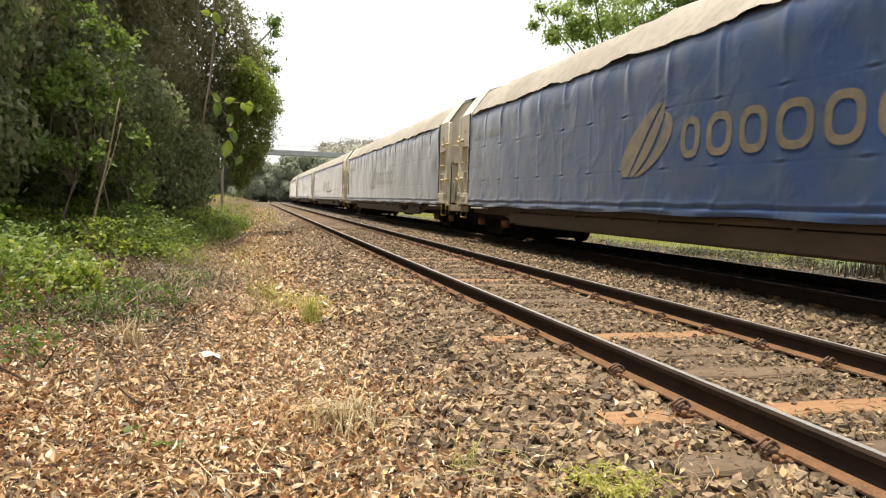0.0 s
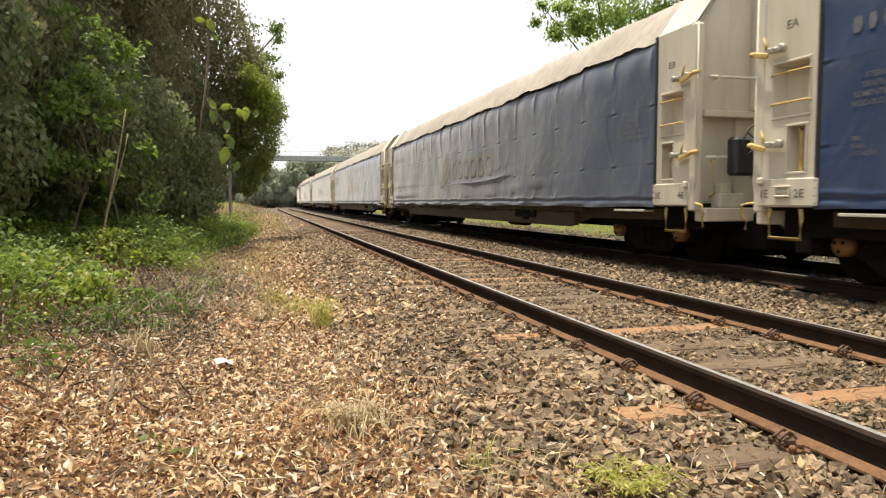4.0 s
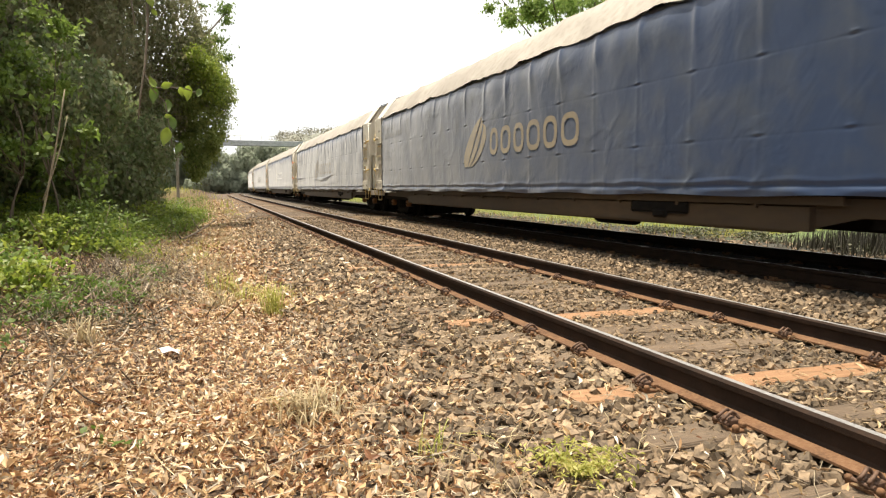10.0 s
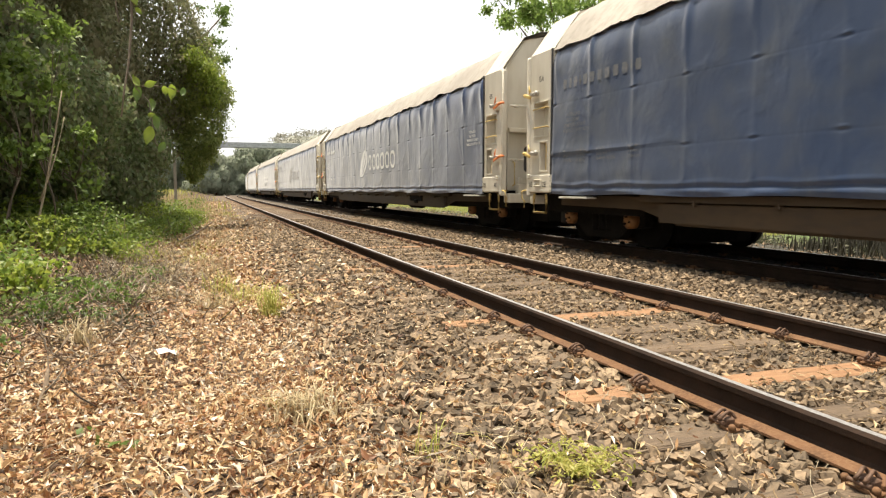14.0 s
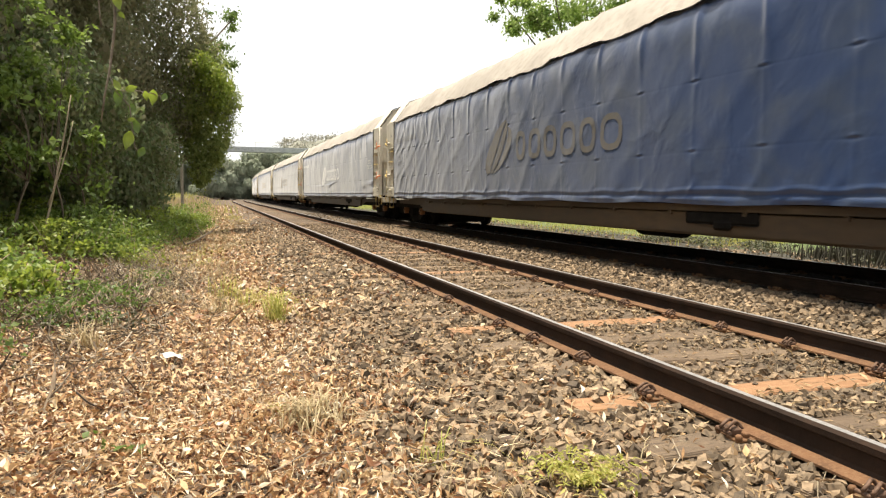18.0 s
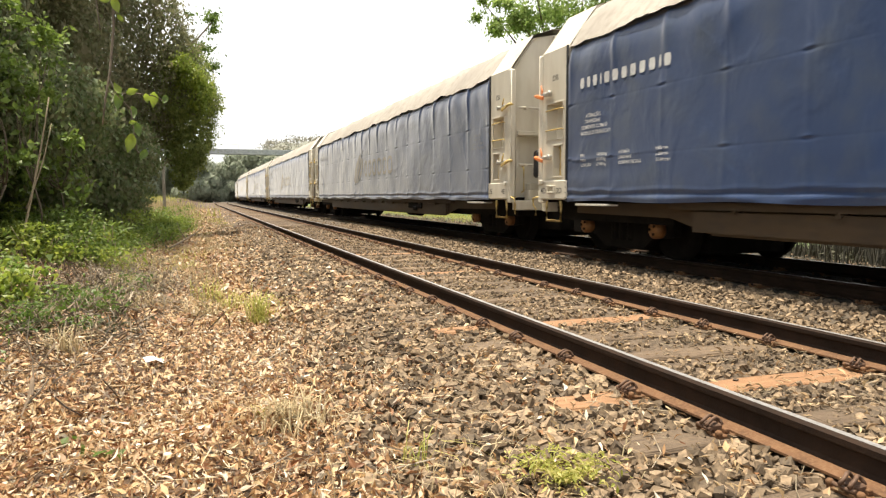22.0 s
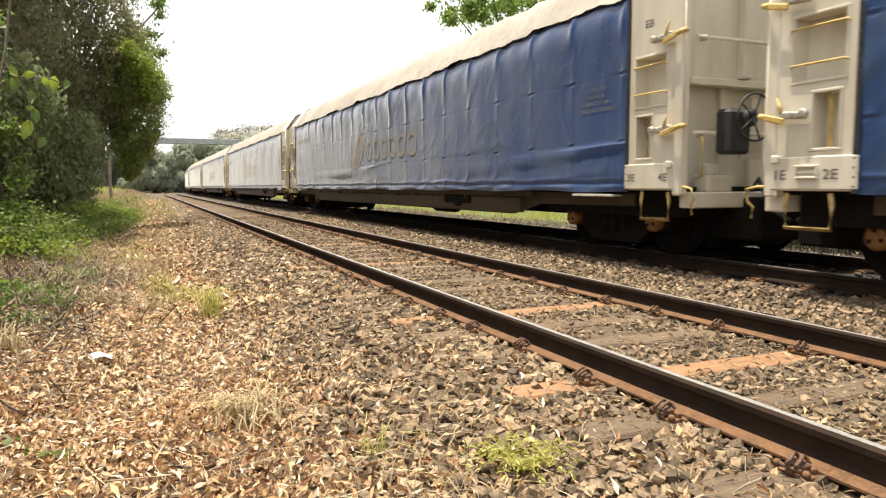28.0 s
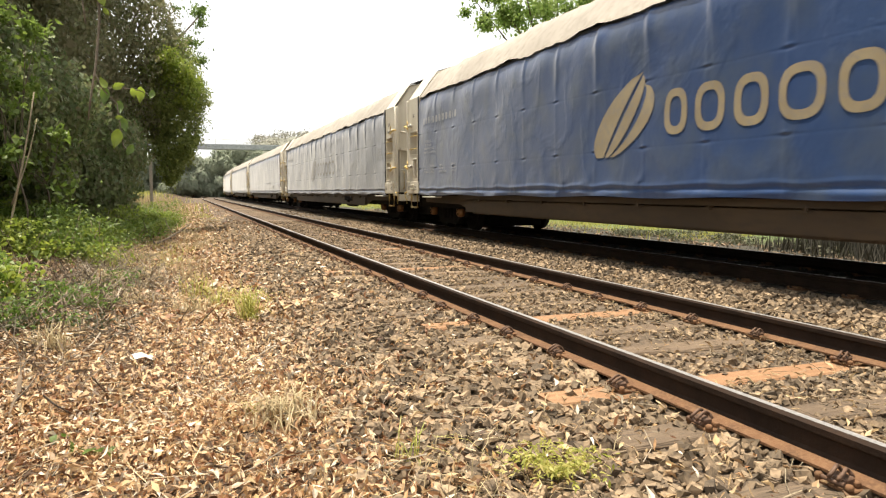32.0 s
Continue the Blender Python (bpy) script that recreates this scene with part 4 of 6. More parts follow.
def end_parts(wagon, s, amber):
    """The cream end module at the wagon's end s (+1 or -1): ladder openings, locks, bars, steps."""
    e = 1 if s > 0 else -1

    def yy(a, b):
        return sorted((e * a, e * b))

    bm = bmesh.new()
    # roof cap, and side sheets built round their openings
    for sx in (-1, 1):
        xa, xb = sorted((sx * 1.56, sx * 1.605))
        for y0, y1, z0, z1 in ((10.0, 10.15, 0.82, 3.2), (10.66, 10.86, 0.82, 3.2), (10.15, 10.66, 2.36, 3.2), (10.15, 10.66, 1.68, 1.80), (10.15, 10.66, 0.82, 1.20), (10.44, 10.66, 1.20, 1.68)):
            a, b = yy(y0, y1)
            box(bm, xa, xb, a, b, z0, z1)
        for y0, y1, z0, z1 in ((10.15, 10.66, 1.80, 2.36), (10.15, 10.44, 1.20, 1.68)):
            a, b = yy(y0, y1)
            xi, xj = sorted((sx * 1.40, sx * 1.42))
            box(bm, xi, xj, a, b, z0, z1)
            xk, xl = sorted((sx * 1.42, sx * 1.56))
            box(bm, xk, xl, a, b, z1, z1 + 0.01)
            box(bm, xk, xl, a, b, z0 - 0.01, z0)
            box(bm, xk, xl, a - 0.01, a, z0, z1)
            box(bm, xk, xl, b, b + 0.01, z0, z1)
    y0, y1 = yy(10.0, 10.86)
    top = CAP
    ring = [[bm.verts.new((x, y, z)) for x, z in top] + [bm.verts.new((x * 0.97, y, z - 0.05)) for x, z in top[::-1]] for y in (y0, y1)]
    n = len(ring[0])
    for k in range(n):
        bm.faces.new((ring[0][k], ring[0][(k + 1) % n], ring[1][(k + 1) % n], ring[1][k]))
    a, b = yy(10.80, 10.86)
    wall = [(-1.56, 2.03), (1.56, 2.03), (1.56, 3.14), (1.34, 3.48), (1.09, 3.80), (0.0, 4.03), (-1.09, 3.80), (-1.34, 3.48), (-1.56, 3.14)]
    v0 = [bm.verts.new((x, a - e * 0.06, z)) for x, z in wall]
    v1 = [bm.verts.new((x, b - e * 0.06, z)) for x, z in wall]
    for k in range(9):
        bm.faces.new((v0[k], v0[(k + 1) % 9], v1[(k + 1) % 9], v1[k]))
    bm.faces.new(v0[::-1])
    bm.faces.new(v1)
    # recessed lower wall with its uprights and soffit
    ya, yb = yy(10.62, 10.66)
    box(bm, -1.40, 1.40, ya, yb, 0.84, 2.03)
    ya, yb = yy(10.66, 10.74)
    box(bm, -1.40, 1.40, ya, yb, 2.00, 2.03)
    for xx in (-1.36, -0.78, -0.30, 0.30, 0.78, 1.36):
        ya, yb = yy(10.66, 10.72)
        box(bm, xx - 0.05, xx + 0.05, ya, yb, 0.84, 2.00, 0.008)
    for sx in (-1, 1):
        ya, yb = yy(10.40, 10.80)
        xa, xb = sorted((sx * 1.40, sx * 1.43))
        box(bm, xa, xb, ya, yb, 0.84, 2.03)
    for xx, w in ((-0.62, 0.07), (0.62, 0.07)):
        ya, yb = yy(10.80, 10.90)
        box(bm, xx - w, xx + w, ya, yb, 2.10, 3.86, 0.01)
    ya, yb = yy(10.79, 10.845)
    box(bm, -1.42, 0.9, ya, yb, 2.0, 2.09, 0.012)
    bmesh.ops.recalc_face_normals(bm, faces=bm.faces)
    end = part("end_module", bm, M_WHITE, wagon, "cream steel end with recessed ladder openings")
    for sx in (-1, 1):
        bm = bmesh.new()
        ya, yb = yy(10.15, 10.66)
        frame_rect(bm, 1.605, sx, ya, yb, 1.80, 2.36, 0.028, 0.011)
        part("opening_rim", bm, M_WHITE, end)
        bm = bmesh.new()
        ya, yb = yy(10.18, 10.44)
        frame_rect(bm, 1.605, sx, ya, yb, 1.20, 1.68, 0.028, 0.011)
        part("opening_rim", bm, M_WHITE, end)
        for z in (2.26, 1.94):
            bm = bmesh.new()
            tube(bm, [(sx * 1.60, e * 10.12, z - 0.02), (sx * 1.63, e * 10.14, z), (sx * 1.63, e * 10.67, z), (sx * 1.60, e * 10.69, z - 0.02)], 0.0105, 8)
            part("ladder_rung", bm, M_YELLOW, end, "yellow ladder rung")
        bm = bmesh.new()
        tube(bm, [(sx * 1.55, e * 10.30, 1.21), (sx * 1.55, e * 10.30, 1.60), (sx * 1.55, e * 10.34, 1.66), (sx * 1.50, e * 10.36, 1.66)], 0.017, 8)
        part("grab_handle", bm, M_YELLOW, end, "yellow upright grab handle")
        bm = bmesh.new()
        ya, yb = yy(9.98, 10.86)
        xa, xb = sorted((sx * 1.607, sx * 1.630))
        box(bm, xa, xb, ya, yb, 0.83, 1.13, 0.012)
        plate = part("sill_plate", bm, M_WHITE, end, "cream sill plate with stencilled codes")
        if e > 0:
            bm = bmesh.new()
            ya, yb = yy(10.36, 10.55)
            frame_rect(bm, 1.632, sx, ya, yb, 0.95, 1.03, 0.022, 0.025)
            xa, xb = sorted((sx * 1.632, sx * 1.645))
            box(bm, xa, xb, ya, yb, 0.975, 1.0, 0.004)
            part("label_holder", bm, M_WHITE, end)
        bm = bmesh.new()
        ya, yb = yy(10.74, 10.83)
        xa, xb = sorted((sx * 1.628, sx * 1.665))
        box(bm, xa, xb, ya, yb, 1.07, 1.15, 0.014)
        part("hinge_block", bm, M_WHITE, end)
        bm = bmesh.new()
        ya, yb = yy(10.80, 10.94)
        xa, xb = sorted((sx * 1.50, sx * 1.618))
        box(bm, xa, xb, ya, yb, 0.76, 3.19, 0.02)
        part("corner_post", bm, M_WHITE, end)
        bm = bmesh.new()
        xa, xb = sorted((sx * 1.606, sx * 1.626))
        ya, yb = yy(9.985, 10.035)
        box(bm, xa, xb, ya, yb, 0.80, 3.20, 0.004)
        for q in range(30):
            disc(bm, (sx * 1.624, e * 10.01, 0.86 + 0.079 * q), (sx, 0, 0), [(0, 0.013), (0.008, 0.010)], 6)
        part("edge_strip", bm, M_RUBBER, end, "dark riveted strip along the cover's edge")
        bm = bmesh.new()
        tube(bm, [(sx * 1.60, e * 10.90, 0.85), (sx * 1.60, e * 10.945, 1.1), (sx * 1.60, e * 10.945, 3.20)], 0.012, 8)
        part("lock_rod", bm, M_WHITE, end, "upright locking rod")
        for z in (1.50, 2.52):
            bm = bmesh.new()
            box(bm, -0.03, 0.03, -0.17, 0.09, -0.034, 0.034, 0.014, 0, pose(sx * 1.648, e * 10.64, z + 0.005, 5 * e))
            disc(bm, (sx * 1.63, e * 10.50, z + 0.01), (sx, 0, 0), [(0, 0.042), (0.05, 0.042), (0.058, 0.028)], 10)
            disc(bm, (sx * 1.66, e * 10.60, z + 0.01), (sx, 0, 0), [(0, 0.020), (0.035, 0.020)], 8)
            lock = part("door_lock", bm, M_GALV, end, "worn metal door lock")
            colour = M_YELLOW if amber else M_ORANGE
            bm = bmesh.new()
            box(bm, -0.014, 0.014, -0.12, 0.13, -0.030, 0.030, 0.010, 0, pose(sx * 1.675, e * 10.80, z - 0.02, 14 * e))
            tube(bm, [(sx * 1.675, e * 10.90, z + 0.0), (sx * 1.665, e * 10.96, z + 0.02), (sx * 1.625, e * 10.985, z + 0.03), (sx * 1.585, e * 10.97, z + 0.03)], [0.026, 0.028, 0.026, 0.018], 8)
            part("lock_lever", bm, colour, lock, "painted lock lever")
            bm = bmesh.new()
            tube(bm, [(sx * 1.668, e * 10.72, z + 0.02), (sx * 1.672, e * 10.735, z + 0.09), (sx * 1.668, e * 10.775, z + 0.17)], [0.020, 0.016, 0.006], 7)
            part("lock_handle", bm, colour, lock)
        bm = bmesh.new()
        xx = sx * 1.57
        tube(bm, [(xx, e * 10.70, 0.80), (xx, e * 10.72, 0.70), (xx, e * 10.71, 0.48), (xx, e * 10.25, 0.48), (xx, e * 10.24, 0.70), (xx, e * 10.26, 0.80)], 0.022, 6)
        part("step_stirrup", bm, M_YELLOW, end, "yellow step stirrup below the sill")
        bm = bmesh.new()
        xa, xb = sorted((sx * 1.40, sx * 1.62))
        ya, yb = yy(8.85, 9.72)
        box(bm, xa, xb, ya, yb, 0.735, 0.765, 0.004)
        part("step_board", bm, M_BOARD, wagon, "pale board under the cover's hem")
    if e > 0:
        words = (("EA", 10.50, 2.72, -1.6062), ("1E", 10.82, 0.925, -1.633), ("2E", 10.30, 0.925, -1.633))
    else:
        words = (("EB", -10.29, 2.70, -1.6062), ("3E", -10.04, 0.925, -1.633), ("4E", -10.60, 0.925, -1.633))
    for word, yl, z, x in words:
        lettering(word, 0.125, 1.2, end, yl, z, x, M_LETTER, "dark stencilled code", name="stencil")
    for z, x0, x1 in ((2.50, -1.45, 1.45), (1.46, -1.45, 0.1)):
        bm = bmesh.new()
        tube(bm, [(x0, e * 10.96, z), (x1, e * 10.96, z)], 0.022, 8)
        for xx in (x0 + 0.15, (x0 + x1) / 2, x1 - 0.15):
            box(bm, xx - 0.02, xx + 0.02, *yy(10.86, 10.98), z - 0.03, z + 0.03)
        part("cross_bar", bm, M_WHITE, end)
    # end platform, buffer beam and coupler
    bm = bmesh.new()
    box(bm, -1.5, 1.5, *yy(10.80, 11.02), 0.62, 0.80, 0.015)
    part("end_beam", bm, M_WHITE, wagon, "cream end beam")
    bm = bmesh.new()
    box(bm, -1.24, -0.86, *yy(10.74, 10.96), 0.80, 0.99, 0.015)
    box(bm, -1.18, -1.02, *yy(10.76, 10.90), 0.99, 1.12, 0.012)
    part("equipment_box", bm, M_WHITE, wagon, "cream stepped box on the end platform")
    bm = bmesh.new()
    tube(bm, [(-1.36, e * 10.92, 1.42), (-1.36, e * 10.99, 1.40), (-1.36, e * 11.0, 0.98), (-1.36, e * 10.92, 0.95)], 0.015, 7)
    part("grab_rail", bm, M_YELLOW, wagon, "yellow upright grab rail")
    bm = bmesh.new()
    box(bm, -0.70, -0.36, *yy(10.86, 10.90), 1.18, 1.40, 0.006)
    part("number_plate", bm, M_BOARD, wagon, "pale plate on the wagon's end")
    bm = bmesh.new()
    box(bm, -0.12, 0.12, *yy(10.9, 11.36), 0.62, 0.82, 0.03)
    box(bm, -0.17, 0.17, *yy(11.30, 11.5), 0.60, 0.90, 0.05)
    part("coupler", bm, M_BLACK, wagon, "black coupler")
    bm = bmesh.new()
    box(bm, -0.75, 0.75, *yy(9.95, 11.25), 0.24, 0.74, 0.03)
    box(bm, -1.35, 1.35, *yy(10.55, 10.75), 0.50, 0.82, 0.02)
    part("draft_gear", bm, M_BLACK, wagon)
    bm = bmesh.new()
    tube(bm, [(-1.5, e * 10.95, 0.86), (-1.62, e * 11.0, 0.86), (-1.62, e * 11.12, 0.84), (-1.60, e * 11.14, 0.72), (-1.58, e * 11.08, 0.66), (-1.58, e * 11.10, 0.55)], 0.014, 7)
    part("uncoupling_lever", bm, M_YELLOW, wagon, "bent yellow uncoupling lever")
    bm = bmesh.new()
    tube(bm, [(-0.6, e * 10.98, 0.80), (-0.6, e * 11.08, 0.95), (-0.55, e * 11.25, 0.60), (-0.5, e * 11.45, 0.48)], 0.028, 7)
    part("brake_hose", bm, M_RUBBER, wagon)
    return end


def build_wagon():
    wagon = empty("covered_wagon")
    bm = bmesh.new()
    for sx in (-1, 1):
        x = sx * 1.42
        pts = [(-9.95, 0.80), (-9.95, 0.62), (-7.7, 0.60), (-6.9, 0.42), (6.9, 0.42), (7.7, 0.60), (9.95, 0.62), (9.95, 0.80)]
        a = [bm.verts.new((x - 0.02, y, z)) for y, z in pts]
        b = [bm.verts.new((x + 0.02, y, z)) for y, z in pts]
        for k in range(8):
            bm.faces.new((a[k], a[(k + 1) % 8], b[(k + 1) % 8], b[k]))
        bm.faces.new(a[::-1])
        bm.faces.new(b)
        for y0 in np.arange(-6.5, 6.6, 1.3):
            box(bm, min(x, x + sx * 0.125), max(x, x + sx * 0.125), y0 - 0.025, y0 + 0.025, 0.67, 0.74)
        box(bm, min(x, x + sx * 0.12), max(x, x + sx * 0.12), -7.6, 7.6, 0.715, 0.80)
        box(bm, min(x, x + sx * 0.09), max(x, x + sx * 0.09), -7.2, 7.2, 0.45, 0.695)
        box(bm, min(x, x + sx * 0.06), max(x, x + sx * 0.06), -6.9, 6.9, 0.42, 0.45)
    bmesh.ops.recalc_face_normals(bm, faces=bm.faces)
    part("side_sill", bm, M_FRAME, wagon, "dirty tan side sill between the bogies")
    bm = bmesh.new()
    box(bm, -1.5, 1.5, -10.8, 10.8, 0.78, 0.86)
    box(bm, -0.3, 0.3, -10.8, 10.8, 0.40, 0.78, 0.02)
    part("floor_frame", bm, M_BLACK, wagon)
    # black plates added to close the view past the bogies
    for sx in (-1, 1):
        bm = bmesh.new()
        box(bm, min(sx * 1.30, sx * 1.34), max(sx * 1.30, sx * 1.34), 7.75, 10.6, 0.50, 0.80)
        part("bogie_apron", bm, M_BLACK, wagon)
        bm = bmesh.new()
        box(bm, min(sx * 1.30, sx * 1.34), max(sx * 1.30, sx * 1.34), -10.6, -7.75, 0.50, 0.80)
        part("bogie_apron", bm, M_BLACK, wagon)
    bm = bmesh.new()
    disc(bm, (-0.9, -3.4, 0.50), (0, 1, 0), [(0, 0.14), (0.03, 0.19), (0.97, 0.19), (1.0, 0.14)], 16)
    part("air_tank", bm, M_BLACK, wagon)
    bm = bmesh.new()
    box(bm, -1.36, -1.0, 2.0, 2.9, 0.45, 0.70, 0.02)
    part("brake_cylinder", bm, M_BLACK, wagon)
    # raised black boxes stand in for a dark recess in the sill
    for sx in (-1, 1):
        bm = bmesh.new()
        box(bm, min(sx * 1.50, sx * 1.535), max(sx * 1.50, sx * 1.535), -5.4, -4.2, 0.56, 0.72, 0.03)
        box(bm, min(sx * 1.50, sx * 1.56), max(sx * 1.50, sx * 1.56), -5.0, -4.7, 0.50, 0.62, 0.03)
        part("brake_valve", bm, M_BLACK, wagon, "black raised box for a dark recess in the side sill")
    for yb in (-9.97, 9.97):
        bm = bmesh.new()
        box(bm, -1.55, 1.55, yb - 0.015, yb + 0.015, 0.84, 3.2)
        part("bulkhead", bm, M_WHITE, wagon)
        bm = bmesh.new()
        s = 1 if yb > 0 else -1
        a = [bm.verts.new((x * 0.995, s * 10.015, z - 0.01)) for x, z in CAP]
        b = [bm.verts.new((x * 0.995, s * 10.05, z - 0.01)) for x, z in CAP]
        for k in range(len(CAP)):
            bm.faces.new((a[k], a[(k + 1) % len(CAP)], b[(k + 1) % len(CAP)], b[k]))
        bm.faces.new(a[::-1])
        bm.faces.new(b)
        bmesh.ops.recalc_face_normals(bm, faces=bm.faces)
        part("gable_plate", bm, M_WHITE, wagon)
    for s in (-1, 1):
        end_parts(wagon, s, True)
        bog = part("bogie", bogie_frame_bm(), M_BLACK, wagon, "black cast bogie")
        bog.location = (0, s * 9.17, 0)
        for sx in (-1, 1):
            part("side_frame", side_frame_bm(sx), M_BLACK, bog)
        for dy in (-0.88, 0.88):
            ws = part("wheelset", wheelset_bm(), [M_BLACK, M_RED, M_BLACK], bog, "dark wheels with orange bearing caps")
            ws.location = (0, dy, 0.42)
    # hand brake, on one end only
    bm = bmesh.new()
    box(bm, -1.16, -0.80, -11.16, -10.95, 1.22, 1.72, 0.04)
    hb = part("brake_box", bm, M_RUBBER, wagon, "black hand-brake housing with a spoked wheel")
    bm = bmesh.new()
    c = Vector((-0.86, -11.22, 1.62))
    tube(bm, [c + Vector((0.26 * math.cos(a), -0.03, 0.26 * math.sin(a))) for a in [6.2832 * k / 20 for k in range(20)]], 0.014, 6, closed=True)
    for k in range(5):
        a = 6.2832 * k / 5
        tube(bm, [c, c + Vector((0.26 * math.cos(a), -0.03, 0.26 * math.sin(a)))], 0.010, 5)
    disc(bm, c + Vector((0, 0.08, 0)), (0, -1, 0), [(0, 0.10), (0.06, 0.10), (0.08, 0.05)], 14)
    part("hand_wheel", bm, M_RUBBER, hb)
    return wagon


# per wagon: cover kind, cover material, mark material, mark is clear, lettering colour, label
ORDER = [
    (0, 0, "mid", "gold", "faded blue"), (2, 1, "dim", "gold", "navy"), (0, 2, "mid", "gold", "dusty slate-blue"), (1, 3, "gold", "gold", "bright blue wrinkled"),
    (0, 2, "gold", "gold", "smooth slate-blue"), (2, 2, "mid", "gold", "pleated slate-blue"), (2, 1, "white", "white", "navy"), (1, 1, "dim", "gold", "creased navy"),
    (0, 1, "white", "white", "clean navy-blue"), (2, 1, "mid", "gold", "pleated navy"), (1, 0, "gold", "gold", "creased blue"), (2, 3, "mid", "gold", "pleated bright blue"),
    (0, 0, "gold", "worn", "faded blue"), (2, 2, "dim", "gold", "dusty slate-blue"), (2, 1, "dim", "gold", "navy"), (0, 2, "dim", "gold", "dusty slate-blue"),
    (2, 2, "dim", "gold", "dusty grey-blue"), (0, 2, "dim", "gold", "dusty grey-blue"), (2, 2, "dim", "gold", "dusty grey-blue"),
]
MARKS = {"dim": M_GOLD_DIM, "mid": M_GOLD_MID, "gold": M_GOLD, "white": M_PRINT}


def dress(wagon, i):
    """The covers and prints of wagon i."""
    kind, tarp, mark, ink, _ = ORDER[i]
    sd = i
    ob = new("side_cover", side_cover_mesh(kind, sd, TARPS[tarp], 1, 321 if i < 13 else 181))
    ob.parent = wagon
    tagged(ob, f"{ORDER[i][4]} tarpaulin side with a plain leaf mark")
    if i < 14:
        side = ob
        m = MARKS[mark]
        # leaf mark: a broad blade, a slim one and a crescent, all drawn out to one side at the tip
        for a0, b0, top in ((0.48, 0.06, 1.0), (-0.01, -0.24, 0.97), (-0.31, -0.56, 0.86)):
            rows = []
            for k in range(19):
                u = k / 18
                axis = 1.98 - 0.82 * u
                full = math.sin(math.pi * min(1.0, 0.06 + 0.94 * u**0.95)) ** 0.55 if u < 1 else 0.0
                rows.append((1.32 + 1.06 * (0.02 + (top - 0.02) * u), axis + a0 * full, axis + b0 * full))
            patch(side, "leaf_blade", m, rows, kind, sd, "leaf-shaped mark")
        y, wide = 0.72, 0.93 if i == 3 else 1.0
        for w in (0.40, 0.46, 0.46, 0.54, 0.48, 0.58):
            ring_patch(side, m, y, w * wide, 1.55, 1.55 + 0.54 * wide, 0.095, kind, sd)
            y -= (w + 0.13) * wide
        pm = {"white": M_PRINT, "worn": M_PRINT_DIM}.get(ink, M_FAINT)
        # the wagon's number as plain bars, and its notices
        y = 9.62
        for w in (0.17, 0.14, 0.16, 0.07, 0.20, 0.20, 0.20, 0.20, 0.20, 0.20, 0.08, 0.20):
            patch(side, "number_bar", pm, block_rows(y, w * 0.66, 2.47, 2.62, 3, 0.015), kind, sd, cols=2)
            y -= 0.82 * (w + 0.05)
        for k, (word, dy) in enumerate((("ATENÇÃO", 0.14), ("TRAFEGAR", 0.11), ("SOMENTE COM O", 0.02), ("MÓDULO TRAVADO", 0.0))):
            lettering(word, 0.078, 1.05, side, 9.60 - dy, 2.03 - 0.084 * k, -1.60, pm, "", sd, kind, True)
        for k, (a, b, c, d) in enumerate((("PBR:", "100.000 kg", "ALT.MÁX.", "4.400 mm"), ("TARA", "32.100 kg", "LARG.MÁX.", "3.200 mm"), ("LOTAÇÃO", "67.900 kg", "COMP.ENTRE ENG.", "23.044 mm"))):
            for word, yl in ((a, 9.60), (b, 9.17), (c, 8.62), (d, 7.80)):
                lettering(word, 0.062, 1.0, side, yl, 1.46 - 0.072 * k, -1.60, pm, "", sd, kind, True)
        for k, (word, dy) in enumerate((("ATENÇÃO", 0.15), ("TRAFEGAR", 0.12), ("SOMENTE COM O", 0.02), ("MÓDULO TRAVADO", 0.0))):
            lettering(word, 0.076, 1.05, side, -9.02 - dy, 2.09 - 0.086 * k, -1.60, pm, "", sd, kind, True)
    far = new("side_cover", FAR_SIDES[kind])
    far.parent = wagon
    roof = new("roof_cover", ROOFS[i % 3])
    roof.parent = wagon
    tagged(roof, "cream dusty roof tarpaulin with scalloped edge")


FAR_SIDES = [side_cover_mesh(k, 30 + k, TARPS[k], -1, 61) for k in range(3)]
ROOFS = [roof_cover_mesh(k) for k in range(3)]
first_wagon = build_wagon()
ORANGE_LEVERS = {}
WAGONS = [first_wagon] + [copy_thing(first_wagon, Matrix()) for _ in range(18)]
for i, w in enumerate(WAGONS):
    tagged(w, f"freight wagon with {ORDER[i][4]} tarpaulin sides", "freight wagon", "wagons of the passing train")
    if i in (6, 8):
        for end in [o for o in w.children if o.name.startswith("end_module")]:
            for lock in [o for o in end.children if o.name.startswith("door_lock")]:
                for lever in lock.children:
                    lever.data = ORANGE_LEVERS.setdefault(lever.data.name, lever.data.copy())
                    lever.data.materials[0] = M_ORANGE
    if i == 8:
        # this wagon carries other codes and no hand brake
        for o in [o for o in w.children if o.name.startswith("brake_box")]:
            for q in list(o.children) + [o]:
                bpy.data.objects.remove(q)
        for end, words in zip([o for o in w.children if o.name.startswith("end_module")], ((("DA", -10.29, 2.70, -1.6062), ("2D", -10.04, 0.925, -1.633), ("1D", -10.60, 0.925, -1.633)), (("DB", 10.50, 2.72, -1.6062), ("4D", 10.82, 0.925, -1.633), ("3D", 10.30, 0.925, -1.633)))):
            for q in [q for q in end.children if q.name.startswith("stencil")]:
                bpy.data.objects.remove(q)
            for word, yl, z, x in words:
                lettering(word, 0.125, 1.2, end, yl, z, x, M_LETTER, "dark stencilled code", name="stencil")
    dress(w, i)


